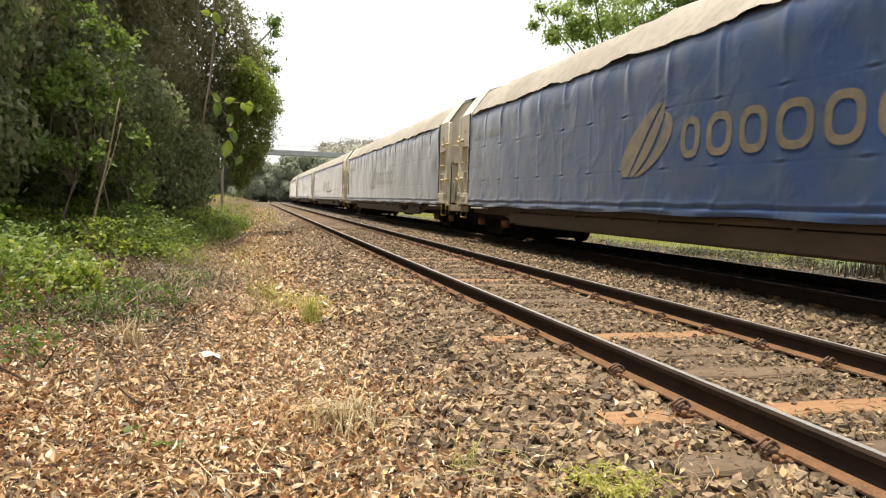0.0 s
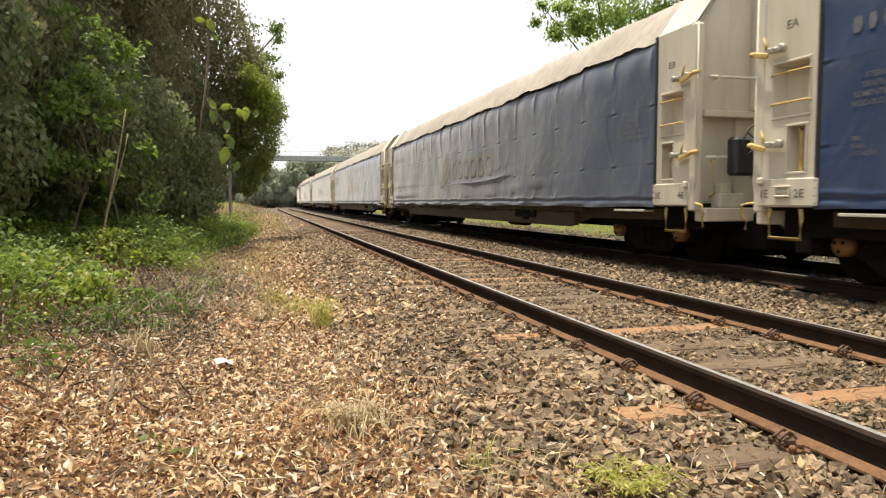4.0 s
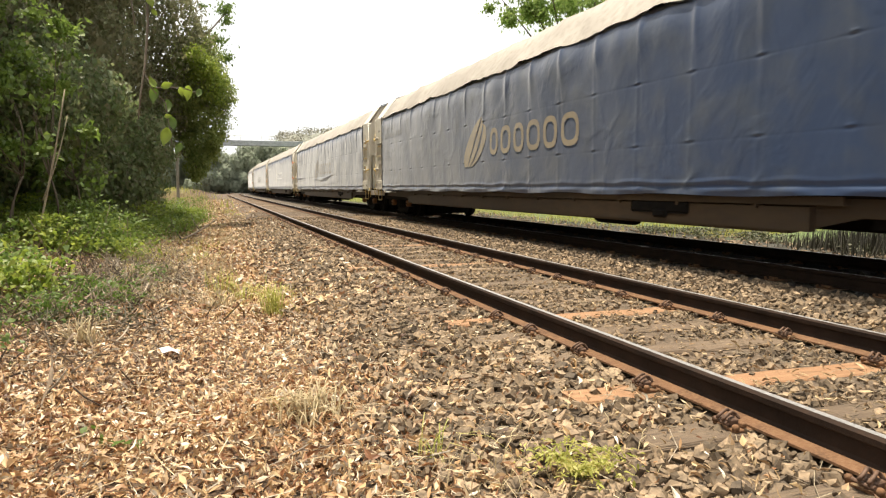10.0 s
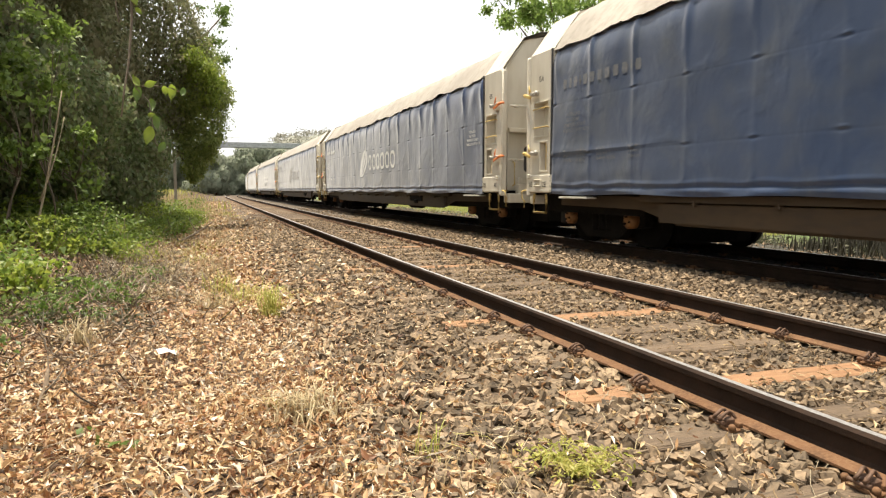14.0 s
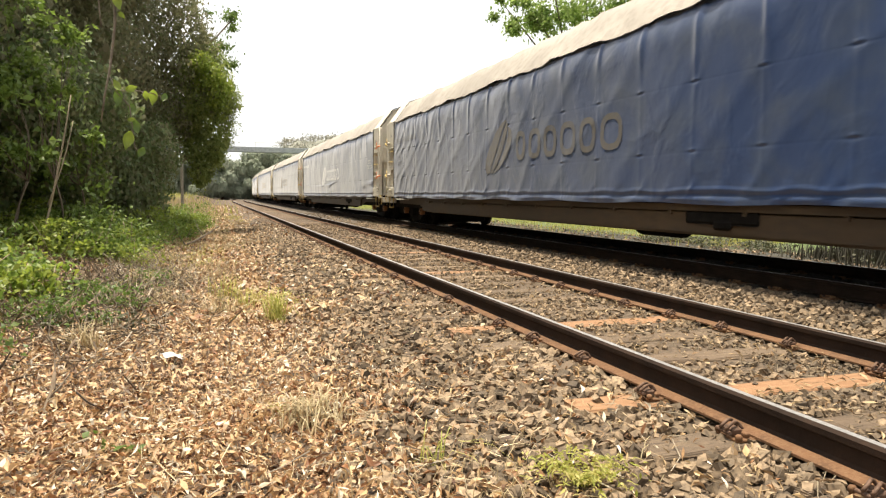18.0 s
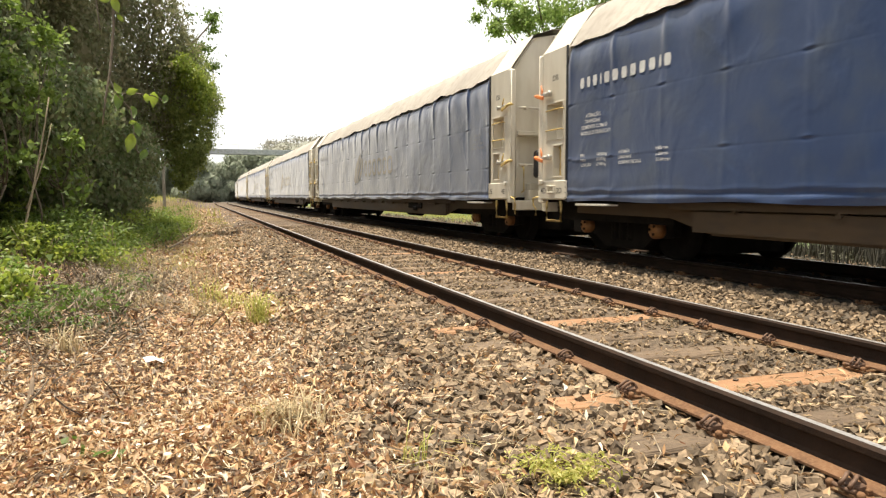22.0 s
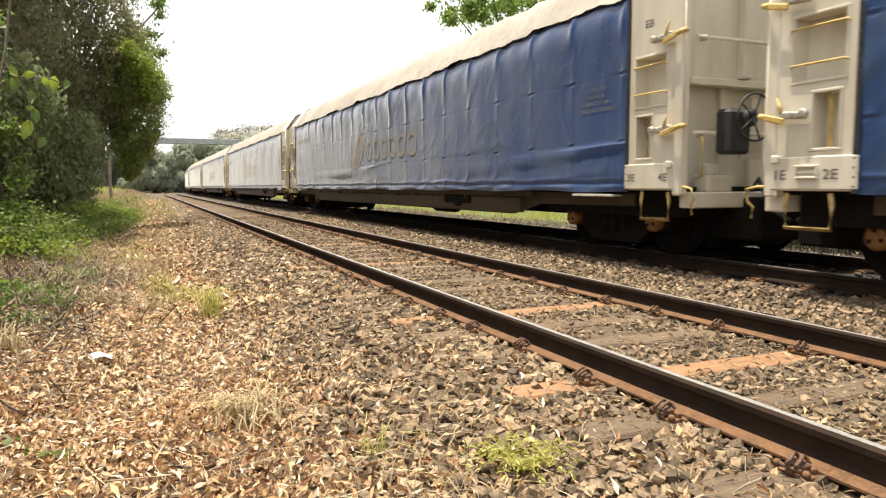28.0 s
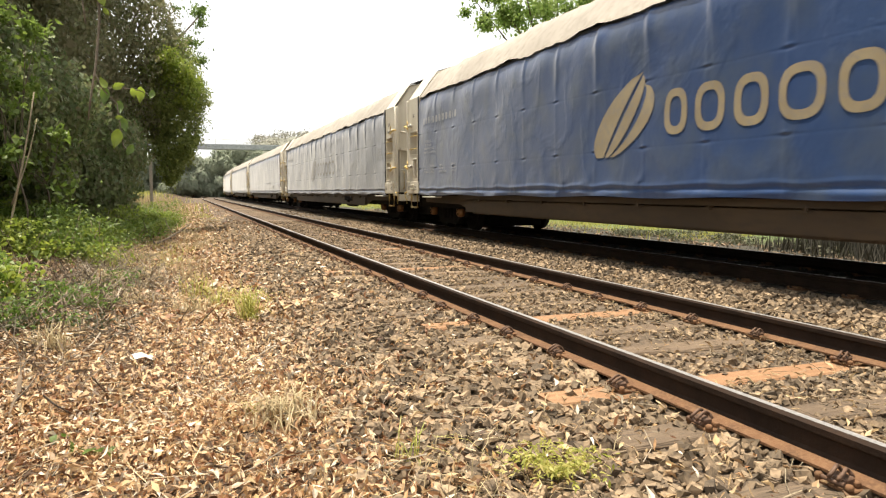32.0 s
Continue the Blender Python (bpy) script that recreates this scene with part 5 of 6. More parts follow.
# ---- vegetation ----
def clump_points(centres, radii, n, squash=0.8, shell=0.5):
    """Leaf places in uneven clumps round centres."""
    k = NR.integers(0, len(centres), n)
    d = NR.normal(0, 1, (n, 3))
    d /= np.linalg.norm(d, axis=1, keepdims=True)
    r = np.minimum(np.abs(NR.normal(0, 0.62, n)) + 0.15, 1.7)
    return np.asarray(centres)[k] + d * (np.asarray(radii)[k] * r)[:, None] * (1, 1, squash)


def limb(bm, a, b, r0, r1, bend=0.3, n=6, rr=R):
    a, b = Vector(a), Vector(b)
    off = Vector((rr.uniform(-1, 1), rr.uniform(-1, 1), rr.uniform(-0.3, 0.3))) * bend
    pts = [a.lerp(b, k / n) + off * math.sin(math.pi * k / n) for k in range(n + 1)]
    tube(bm, pts, [r0 + (r1 - r0) * k / n for k in range(n + 1)], 8)
    return pts[-1]


def tree(x, y, trunk_h, crown, n_leaves, leaf, size, label, lean=(0, 0), r=0.16, spread=1.0, name="tree"):
    """crown: list of (dx, dy, z, radius) clumps; each is reached by a limb."""
    z0 = float(height(x, y)) - 0.15
    top = empty(name, pose(x, y, z0))
    tagged(top, label, "tree")
    bm = bmesh.new()
    fork = (lean[0], lean[1], trunk_h)
    limb(bm, (0, 0, 0), fork, r, r * 0.7, 0.15)
    for dx, dy, z, rad in crown[:: max(1, len(crown) // 5)]:
        if name == "sapling":
            twig = bmesh.new()
            limb(twig, fork, (dx, dy, z - z0 - 0.2 * rad), r * 0.5, 0.004, 0.2)
            part("branch", twig, M_BARK, top)
        else:
            limb(bm, fork, (dx, dy, z - z0 - 0.2 * rad), r * 0.36, 0.015, 0.35)
    part("trunk", bm, M_BARK, top)
    c = [(dx, dy, z - z0) for dx, dy, z, rad in crown]
    p = clump_points(c, [k[3] for k in crown], n_leaves)
    n = len(p)
    ln = NR.uniform(0.7, 1.3, n) * size
    leaves("crown", p[:, 0], p[:, 1], p[:, 2], ln, ln * NR.uniform(0.4, 0.65, n), 0.9, leaf, "", "", 0.35, top, True)
    return top


def many(r, n, x, y, z, rad):
    return [(r.uniform(-x, x), r.uniform(-y, y), r.uniform(*z), r.uniform(*rad)) for _ in range(n)]


rv = random.Random(3)


def hanging(r, n, x, y, z, rad):
    """Clumps that hang below one another, as creepers do."""
    out = []
    while len(out) < n:
        cx, cy, cz = r.uniform(-x, x), r.uniform(-y, y), r.uniform(*z)
        for k in range(r.randint(2, 5)):
            if cz - 0.7 * k > z[0] - 0.3:
                out.append((cx + r.uniform(-0.15, 0.15), cy + r.uniform(-0.15, 0.15), cz - 0.7 * k, r.uniform(*rad)))
    return out[:n]


def shell_points(lobes, n, rough=0.16):
    """Places and outward directions on the outside of overlapping rounded lobes (x, y, z, radius)."""
    L = np.array(lobes, float)
    k = NR.choice(len(L), n * 2, p=L[:, 3] ** 2 / np.sum(L[:, 3] ** 2))
    d = NR.normal(0, 1, (n * 2, 3))
    d /= np.linalg.norm(d, axis=1, keepdims=True)
    bump = 1 + 0.10 * np.sin(5 * d[:, 0] + 2 * k) * np.sin(6 * d[:, 2] + k) + rough * (NR.random(n * 2) ** 2 - 0.3)
    p = L[k, :3] + d * (L[k, 3] * bump)[:, None] * (1, 1, 1.1)
    inside = np.zeros(len(p), bool)
    for q, lobe in enumerate(L):
        inside |= (k != q) & (np.linalg.norm((p - lobe[:3]) / (1, 1, 1.1), axis=1) < 0.80 * lobe[3])
    p, d = p[~inside][:n], d[~inside][:n]
    drip = NR.random(len(p)) < 0.10
    p[drip, 2] -= np.minimum(NR.exponential(0.22, drip.sum()), 0.8)
    return p, d


def laid_leaves(name, p, d, size, material, parent, loose=0.75):
    """Leaves that lie on a crown's outside, tips down, like shingles."""
    n = len(p)
    nn = d + NR.normal(0, loose, (n, 3)) + (0, 0, 0.25)
    nn /= np.linalg.norm(nn, axis=1, keepdims=True)
    t = nn * nn[:, 2:3] - (0, 0, 1) + NR.normal(0, 0.35, (n, 3))
    t -= nn * np.sum(t * nn, 1, keepdims=True)
    t /= np.linalg.norm(t, axis=1, keepdims=True)
    w = np.cross(nn, t)
    ln = (NR.uniform(0.6, 1.35, n) * size)[:, None]
    wd = ln * NR.uniform(0.25, 0.36, (n, 1))
    v = np.stack([p - 0.5 * ln * t, p + wd * w - 0.05 * ln * t - 0.06 * ln * nn, p - wd * w - 0.05 * ln * t - 0.06 * ln * nn, p + 0.5 * ln * t - 0.12 * ln * nn], 1)
    f = np.array([(0, 2, 1), (1, 2, 3)])[None] + 4 * np.arange(n)[:, None, None]
    return raw(name, v.reshape(-1, 3), f.reshape(-1, 3), material, parent)


def creeper_tree(x, y, lobes, n, leaf, size, label, r=0.13, inner=900, trunk=None, rough=0.16, loose=0.75):
    """A tree smothered in leaves: lobes in world places, a limb to each third one."""
    z0 = float(height(x, y)) - 0.15
    top = empty("tree", pose(x, y, z0))
    tagged(top, label, "tree")
    own = [(a - x, b - y, c - z0, q) for a, b, c, q in lobes]
    bm = bmesh.new()
    fork = (0.2, 0, trunk or 2.0)
    limb(bm, (0, 0, 0), fork, r, r * 0.7, 0.12)
    for a, b, c, q in own[::3]:
        limb(bm, fork, (a, b, c - 0.2 * q), r * 0.36, 0.015, 0.3)
    part("trunk", bm, M_BARK, top)
    p, d = shell_points(own, n, rough)
    laid_leaves("crown", p, d, size, leaf, top, loose)
    p, d = shell_points([(a, b, c, 0.72 * q) for a, b, c, q in own], inner)
    laid_leaves("inner_crown", p, d, size * 2.6, leaf, top, 0.3)
    return top


def stacked(r, x, y, hgt, n, wide, rad, low=0.5):
    """Lobes heaped up round an axis, the lowest near the ground."""
    return [(x + r.uniform(-wide, wide), y + r.uniform(-wide, wide), low + (hgt - low) * (k + r.random()) / n, r.uniform(*rad)) for k in range(n)]


# the dark wood beside the line
for k, (x, y, hgt, n) in enumerate(((-9.4, 6.0, 9, 12000), (-9.0, 9.5, 10, 12000), (-8.8, 14.0, 11, 12000), (-8.2, 19.0, 12, 12000), (-12.5, 9, 8.5, 7000), (-12.5, 15, 9.5, 7000), (-13, 22, 10, 7000), (-8.6, 27, 13, 12000), (-9.6, 34, 13, 10000), (-15, 30, 15, 7000), (-10, 43, 13, 8000), (-12, 50, 13, 7000))):
    tree(x, y, 2.2, hanging(rv, 60, 2.3, 2.4, (0.6, hgt), (0.6, 1.2)), n, L_DARK, 0.22 if n > 10000 else 0.38, "dense dark green broadleaf tree hung with creepers", (rv.uniform(-0.4, 0.4), rv.uniform(-0.4, 0.4)), 0.18)
# its front: trees smothered in creepers, green below and olive-brown above
for x, y, hgt in ((-7.3, 10.2, 7.5), (-6.7, 12.8, 8.5), (-6.1, 15.4, 9.0), (-5.6, 18.0, 9.5), (-5.0, 20.6, 9.5)):
    creeper_tree(x, y, stacked(rv, x - 0.25, y, hgt, 26, 1.2, (0.45, 1.1), 2.7), 34000, L_OLIVE, 0.105, "olive-brown tree smothered in creepers", rough=0.45)
    creeper_tree(x + 0.4, y + 0.5, stacked(rv, min(x + 0.85, -4.75), y + 0.4, 3.4, 15, 0.9, (0.35, 0.8), 0.5), 16000, L_DARK, 0.11, "dark green understorey tree hung with creepers", 0.07, 500, 1.0, 0.45)
EDGE_TOP = [(-3.3, 23.4, 6.0, 0.95), (-4.2, 23.5, 7.3, 1.2), (-4.4, 23.0, 5.3, 1.3), (-4.5, 22.4, 3.4, 0.9), (-3.7, 22.6, 3.5, 0.8), (-3.2, 23.0, 4.6, 1.05), (-5.2, 23.2, 8.6, 1.3), (-5.6, 23, 6.8, 1.4), (-5.6, 23, 4.6, 1.2), (-2.8, 23.3, 5.3, 0.7)]
EDGE_HANG = [(-2.30, 23.0, 3.9, 0.72), (-2.32, 23.3, 3.05, 0.66), (-2.5, 23.0, 2.2, 0.48), (-2.62, 22.8, 1.6, 0.32), (-2.5, 23.2, 4.8, 0.66), (-2.95, 22.9, 3.8, 0.75), (-2.9, 23.2, 2.9, 0.5), (-2.38, 23.5, 2.5, 0.45)]


def knobbly(r, lobes, n, size):
    """The lobes, each with smaller ones pushed out of it."""
    out = list(lobes)
    for x, y, z, q in lobes:
        for _ in range(n):
            a, b, k = r.uniform(0, 6.283), r.uniform(-1.2, 1.2), r.uniform(*size)
            out.append((x + q * 0.9 * math.cos(a) * math.cos(b), y + q * 0.9 * math.sin(a) * math.cos(b), z + q * math.sin(b), q * k))
    return out


creeper_tree(-4.9, 23.2, knobbly(rv, EDGE_TOP, 4, (0.25, 0.5)), 38000, L_OLIVE, 0.10, "tall olive-green tree at the wood's edge", 0.15, 900, 3.4, 0.5)
creeper_tree(-4.2, 23.6, knobbly(rv, EDGE_HANG, 5, (0.3, 0.55)), 26000, L_EDGE, 0.085, "green tree with foliage drooping to the verge", 0.10, 500, 3.2, 0.55)
creeper_tree(-4.0, 22.6, knobbly(rv, [(-2.35, 22.2, 4.35, 0.34), (-2.1, 22.2, 3.8, 0.28), (-2.55, 22.1, 4.8, 0.26), (-2.0, 22.4, 4.2, 0.26)], 4, (0.4, 0.7)), 4200, L_LIME, 0.085, "lime-green sunlit branches over the verge", 0.05, 60, 3.6, 0.7)
tree(-4.8, 28.0, 5.0, [(rv.uniform(2.3, 3.5), rv.uniform(-1.0, 1.0), rv.uniform(5.6, 7.9), rv.uniform(0.18, 0.42)) for _ in range(18)], 1300, L_MID, 0.13, "thin-crowned tree above the wood's edge", (0.4, 0), 0.08)
# young bright saplings and a bare forked stem before the wood
for x, y, z0, z, n in ((-4.75, 12.2, 2.3, 3.5, 700), (-5.0, 11.6, 1.0, 2.6, 900), (-4.6, 13.4, 1.0, 2.0, 600), (-5.3, 12.8, 2.6, 4.2, 700)):
    tree(x, y, 1.2, [(rv.uniform(-0.45, 0.45), rv.uniform(-0.4, 0.4), rv.uniform(z0, z), rv.uniform(0.2, 0.4)) for _ in range(12)], n, L_HERB, 0.12, "slender green sapling before the dark wood", (0.15, 0), 0.02, name="sapling")
bm = bmesh.new()
limb(bm, (0, 0, 0), (0.50, 0, 2.35), 0.018, 0.009, 0.05, 7, rv)
limb(bm, (0.16, 0, 0.8), (0.50, 0.1, 2.0), 0.011, 0.005, 0.05, 6, rv)
bs = part("bare_stem", bm, M_VINE)
bs.location = (-4.65, 11.0, float(height(-4.65, 11.0)) - 0.05)
tagged(bs, "pale bare forked stem standing before the wood", "stem")
# tree behind the train
tree(14.5, 30.0, 5.5, [(rv.uniform(-2.0, 2.6), rv.uniform(-2.0, 2.0), rv.uniform(8.6, 12.5), rv.uniform(0.5, 1.0)) for _ in range(44)] + [(rv.uniform(-4.2, -1.5), rv.uniform(-1.0, 1.0), rv.uniform(8.3, 11.0), rv.uniform(0.25, 0.5)) for _ in range(22)], 11000, L_SUN, 0.20, "sunlit light green broadleaf tree standing behind the train", (0, 0), 0.22)
tree(18.0, 28.0, 5.5, [(rv.uniform(-2.5, 2.5), rv.uniform(-2.0, 2.0), rv.uniform(9.0, 13.0), rv.uniform(0.6, 1.2)) for _ in range(30)], 8000, L_MID, 0.20, "green broadleaf tree standing behind the train", (0, 0), 0.22)
# woods along and beyond the bend
for k in range(30):
    x, y = -40 + 2.6 * k + rv.uniform(-1.2, 1.2), 152 + rv.uniform(-6, 16)
    hh = rv.uniform(6.0, 8.5) if x > 15 else rv.uniform(7.5, 10.0)
    if -14 < x < 24:
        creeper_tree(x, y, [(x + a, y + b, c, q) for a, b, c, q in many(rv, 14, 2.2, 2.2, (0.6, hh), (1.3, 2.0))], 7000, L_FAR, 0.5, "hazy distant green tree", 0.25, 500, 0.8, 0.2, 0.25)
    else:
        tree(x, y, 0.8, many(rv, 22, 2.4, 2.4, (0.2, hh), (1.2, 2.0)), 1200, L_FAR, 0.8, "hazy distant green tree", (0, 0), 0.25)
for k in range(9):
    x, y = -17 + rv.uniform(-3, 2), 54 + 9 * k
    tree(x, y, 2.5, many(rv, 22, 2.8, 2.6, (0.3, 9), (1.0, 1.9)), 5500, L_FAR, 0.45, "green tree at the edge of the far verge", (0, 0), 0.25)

# wooded hill far behind
hx, hy = np.meshgrid(np.linspace(-120, 200, 81), np.linspace(360, 520, 21))
hz = 33 * np.exp(-(((hx - 66) / 44) ** 4)) * np.clip(1.2 - np.abs(hy - 430) / 80, 0, 1) + 1.3 * np.sin(0.5 * hx) * np.sin(0.7 * hx + hy) + 1.5 * np.abs(np.sin(0.9 * hx + 0.4 * hy)) - 1
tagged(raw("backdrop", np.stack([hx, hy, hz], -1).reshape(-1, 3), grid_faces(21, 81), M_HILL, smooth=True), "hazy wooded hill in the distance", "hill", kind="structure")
wx, wy = NR.uniform(5, 130, 260), NR.uniform(372, 440, 260)
wz = 33 * np.exp(-(((wx - 66) / 44) ** 4)) * np.clip(1.2 - np.abs(wy - 430) / 80, 0, 1)
wp, wd = shell_points(np.stack([wx, wy, wz, NR.uniform(2.2, 4.8, 260)], -1), 26000, 0.5)
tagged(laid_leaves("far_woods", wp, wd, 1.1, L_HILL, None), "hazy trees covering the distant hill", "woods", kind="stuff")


def shrub(x, y, w, h, n, leaf, size, label, name="shrub"):
    z0 = float(height(x, y))
    top = empty(name, pose(x, y, z0))
    tagged(top, label, "shrub")
    for _ in range(3):
        bm = bmesh.new()
        limb(bm, (rv.uniform(-0.1, 0.1), rv.uniform(-0.1, 0.1), -0.05), (rv.uniform(-w, w) * 0.8, rv.uniform(-w, w) * 0.8, h * rv.uniform(0.6, 0.95)), 0.010, 0.004, 0.08, 4, rv)
        part("stem", bm, M_VINE, top)
    p = np.stack([NR.normal(0, w * 0.45, n), NR.normal(0, w * 0.45, n), h * NR.random(n) ** 0.7], -1)
    ln = NR.uniform(0.6, 1.3, n) * size
    leaves("foliage", p[:, 0], p[:, 1], p[:, 2], ln, ln * NR.uniform(0.4, 0.6, n), 0.6, leaf, "", "", 0.3, top, True)


for k in range(90):
    y = 6.0 + 17 * rv.random() ** 1.3
    edge = -3.95 - 0.02 * (y - 8) + 0.25 * math.sin(1.1 * y)
    shrub(edge - 0.25 - rv.random() ** 1.4 * 3.4, y, rv.uniform(0.30, 0.6), rv.uniform(0.30, 0.75), 380, rv.choice((L_HERB, L_HERB, L_MID, L_LIME)), 0.085, "low leafy green undergrowth plant")
for k in range(130):
    y = 11.5 + 17 * rv.random()
    edge = float(np.interp(y, [11, 16, 22, 28], [-3.55, -3.2, -2.75, -2.35])) + 0.15 * math.sin(1.7 * y)
    shrub(edge - 0.1 - 2.6 * rv.random() ** 1.2, y, rv.uniform(0.3, 0.6), rv.uniform(0.25, 0.55) + 0.45 * rv.random() ** 3, 300, rv.choice((L_HERB, L_HERB, L_LIME, L_LIME)), 0.075, "low leafy green undergrowth plant")
for k in range(16):
    y = rv.uniform(6.2, 9.5)
    shrub(rv.uniform(-3.9, -3.0), y, rv.uniform(0.15, 0.3), rv.uniform(0.10, 0.26), 110, rv.choice((L_DULL, L_MID)), 0.05, "small dull green weed among dry stalks", "weed")
# the dull leaf colour here stands in for shade beyond the train
for k in range(26):
    y = rv.uniform(8.2, 14.5)
    shrub(rv.uniform(7.5, 9.2), y, rv.uniform(0.25, 0.45), rv.uniform(0.08, 0.18), 130, L_DULL, 0.07, "low dull weed beyond the train", "weed")
for x, y in ((-3.7, 5.0), (-4.1, 5.7), (-3.5, 6.4), (-3.1, 7.4), (-3.6, 8.0), (-3.0, 9.2)):
    shrub(x, y, 0.28, 0.28, 150, L_MID, 0.055, "small green weed among dry leaves", "weed")


def tuft(x, y, h, n, leaf, label, w=0.09, name="grass_tuft", wid=0.0035, droop=1.0):
    """A tuft of arching blades."""
    z0 = float(height(x, y))
    a, lean, ln = NR.uniform(0, 6.283, n), NR.uniform(0.15, 1.0, n) * droop, h * NR.uniform(0.45, 1.1, n)
    b = np.stack([NR.normal(0, w * 0.5, n), NR.normal(0, w * 0.5, n), 0 * a - 0.01], -1)
    d = np.stack([np.cos(a), np.sin(a), 0 * a], -1)
    s = np.stack([-np.sin(a), np.cos(a), 0 * a], -1) * wid
    up = np.array([0, 0, 1.0])
    m = b + d * (ln * lean * 0.3)[:, None] + up * (ln * 0.55)[:, None]
    k = b + d * (ln * lean * 0.75)[:, None] + up * (ln * np.maximum(0.15, 0.85 - 0.25 * lean))[:, None]
    t = b + d * (ln * lean * 1.15)[:, None] + up * (ln * np.maximum(0.03, 0.95 - 0.6 * lean))[:, None]
    v = np.stack([b - s, b + s, m + s, m - s, k + 0.7 * s, k - 0.7 * s, t], 1).reshape(-1, 3)
    f = []
    for i in range(n):
        j = 7 * i
        f += [(j, j + 1, j + 2, j + 3), (j + 3, j + 2, j + 4, j + 5), (j + 5, j + 4, j + 6)]
    ob = raw(name, v, f, leaf)
    ob.location = (x, y, z0)
    return tagged(ob, label, "grass", kind="stuff")


tuft(-1.72, 6.75, 0.46, 100, L_GRASS, "green grass tuft among dry leaves", 0.10, droop=1.25)
tuft(-2.15, 8.6, 0.34, 70, L_GRASS, "yellow-green grass tuft beside the gravel", 0.22)
tuft(-1.95, 8.0, 0.30, 60, L_GRASS, "yellow-green grass tuft on dry ground", 0.22)
tuft(-2.2, 7.6, 0.3, 90, L_DRY, "straw-coloured grass tuft on dry ground", 0.2)
tuft(-1.80, 3.65, 0.24, 130, L_DRY, "straw-coloured dry grass tuft", 0.16, droop=1.5)
tuft(-1.39, 2.78, 0.26, 16, L_GRASS, "thin green and straw grass tuft", 0.08, wid=0.0025, droop=1.4)
tuft(-1.45, 2.7, 0.20, 26, L_DRY, "straw-coloured stalks lying over leaves", 0.34, wid=0.002, droop=1.6)
tuft(-1.25, 2.4, 0.18, 34, L_DRY, "straw-coloured stalks lying over leaves", 0.30, wid=0.002, droop=1.7)
tuft(-0.75, 2.75, 0.14, 24, L_DRY, "dry straw on the gravel", 0.4, wid=0.002, droop=1.8)
tuft(-3.25, 5.85, 0.28, 90, L_DRY, "brown dry grass tuft on leaf litter", 0.14, droop=1.3)
tuft(-1.95, 3.9, 0.10, 30, L_GRASS, "tiny green sprout among dry leaves", 0.05)
for k in range(90):
    y = 8 + 46 * rv.random() ** 1.4
    tuft(rv.uniform(-4.2, -1.2) if y > 14 else rv.uniform(-3.8, -2.2), y, rv.uniform(0.12, 0.35), 45, rv.choice((L_GRASS, L_DRY, L_DRY)), "sparse grass tuft on the dry verge", 0.3)


def sprig(spots, size, label):
    """A few fresh green leaves low on the ground."""
    p = np.array([(x, y, float(height(x, y)) + 0.045) for x, y in spots])
    ln = NR.uniform(0.8, 1.3, len(p)) * size
    ob = leaves("sprig", p[:, 0], p[:, 1], p[:, 2], ln, ln * 0.6, 0.45, L_MID, "", "", 0.2)
    return tagged(ob, label, "sprig", kind="stuff")


sprig([(-2.91, 3.80), (-2.87, 3.84), (-2.80, 3.65), (-2.76, 3.60), (-2.72, 3.57), (-2.66, 3.52), (-2.62, 3.55)], 0.075, "low green sprig creeping over dry leaves")


def feathery(x, y, n, label):
    """A low bushy weed of forked, feathery sprays."""
    z0 = float(height(x, y))
    p = []
    for _ in range(n):
        a, ln = rv.uniform(0, 6.283), rv.uniform(0.10, 0.27)
        for k in range(14):
            u = k / 13
            w = 0.05 * (1 - u) * rv.uniform(-1, 1)
            p.append((math.cos(a) * ln * u - math.sin(a) * w, math.sin(a) * ln * u + math.cos(a) * w, 0.012 + 0.078 * math.sin(2.2 * u) * rv.uniform(0.8, 1.1)))
    p = np.array(p)
    ln = NR.uniform(0.018, 0.042, len(p))
    ob = leaves("weed", p[:, 0], p[:, 1], p[:, 2], ln, ln * 0.3, 0.5, L_GRASS, "", "", 0.2)
    ob.location = (x, y, z0 + 0.02)
    return tagged(ob, label, "weed", kind="stuff")


feathery(-0.93, 2.30, 60, "feathery yellow-green weed at the ballast's edge")


def verge(name, x0, x1, y0, y1, n, h, leaf, label, wid=0.012):
    """Uncountable grass in one mesh."""
    y = y0 + (y1 - y0) * NR.random(n) ** 1.5
    x = (x0 + x1) / 2 + (x1 - x0) * 0.26 * NR.normal(0, 1, n) + 0.3 * np.sin(0.9 * y) + 0.2 * np.sin(2.3 * y)
    keep = (x < -0.7) | (x > 6.7)
    x, y = x[keep], y[keep]
    n = len(x)
    z = height(x, y)
    a = NR.uniform(0, 6.283, n)
    ln = h * NR.uniform(0.3, 1.2, n) * (0.7 + 0.3 * np.sin(1.7 * x + 2.3 * y) * np.sin(0.9 * y))
    le = NR.uniform(0, 0.6, n) * ln
    s = np.stack([-np.sin(a), np.cos(a), 0 * a], -1) * wid
    b = np.stack([x, y, z - 0.02], -1)
    t = b + np.stack([np.cos(a) * le, np.sin(a) * le, ln], -1)
    v = np.stack([b - s, b + s, t], 1).reshape(-1, 3)
    f = np.arange(3 * n).reshape(-1, 3)
    tagged(raw(name, v, f, leaf), label, "grass", kind="stuff")


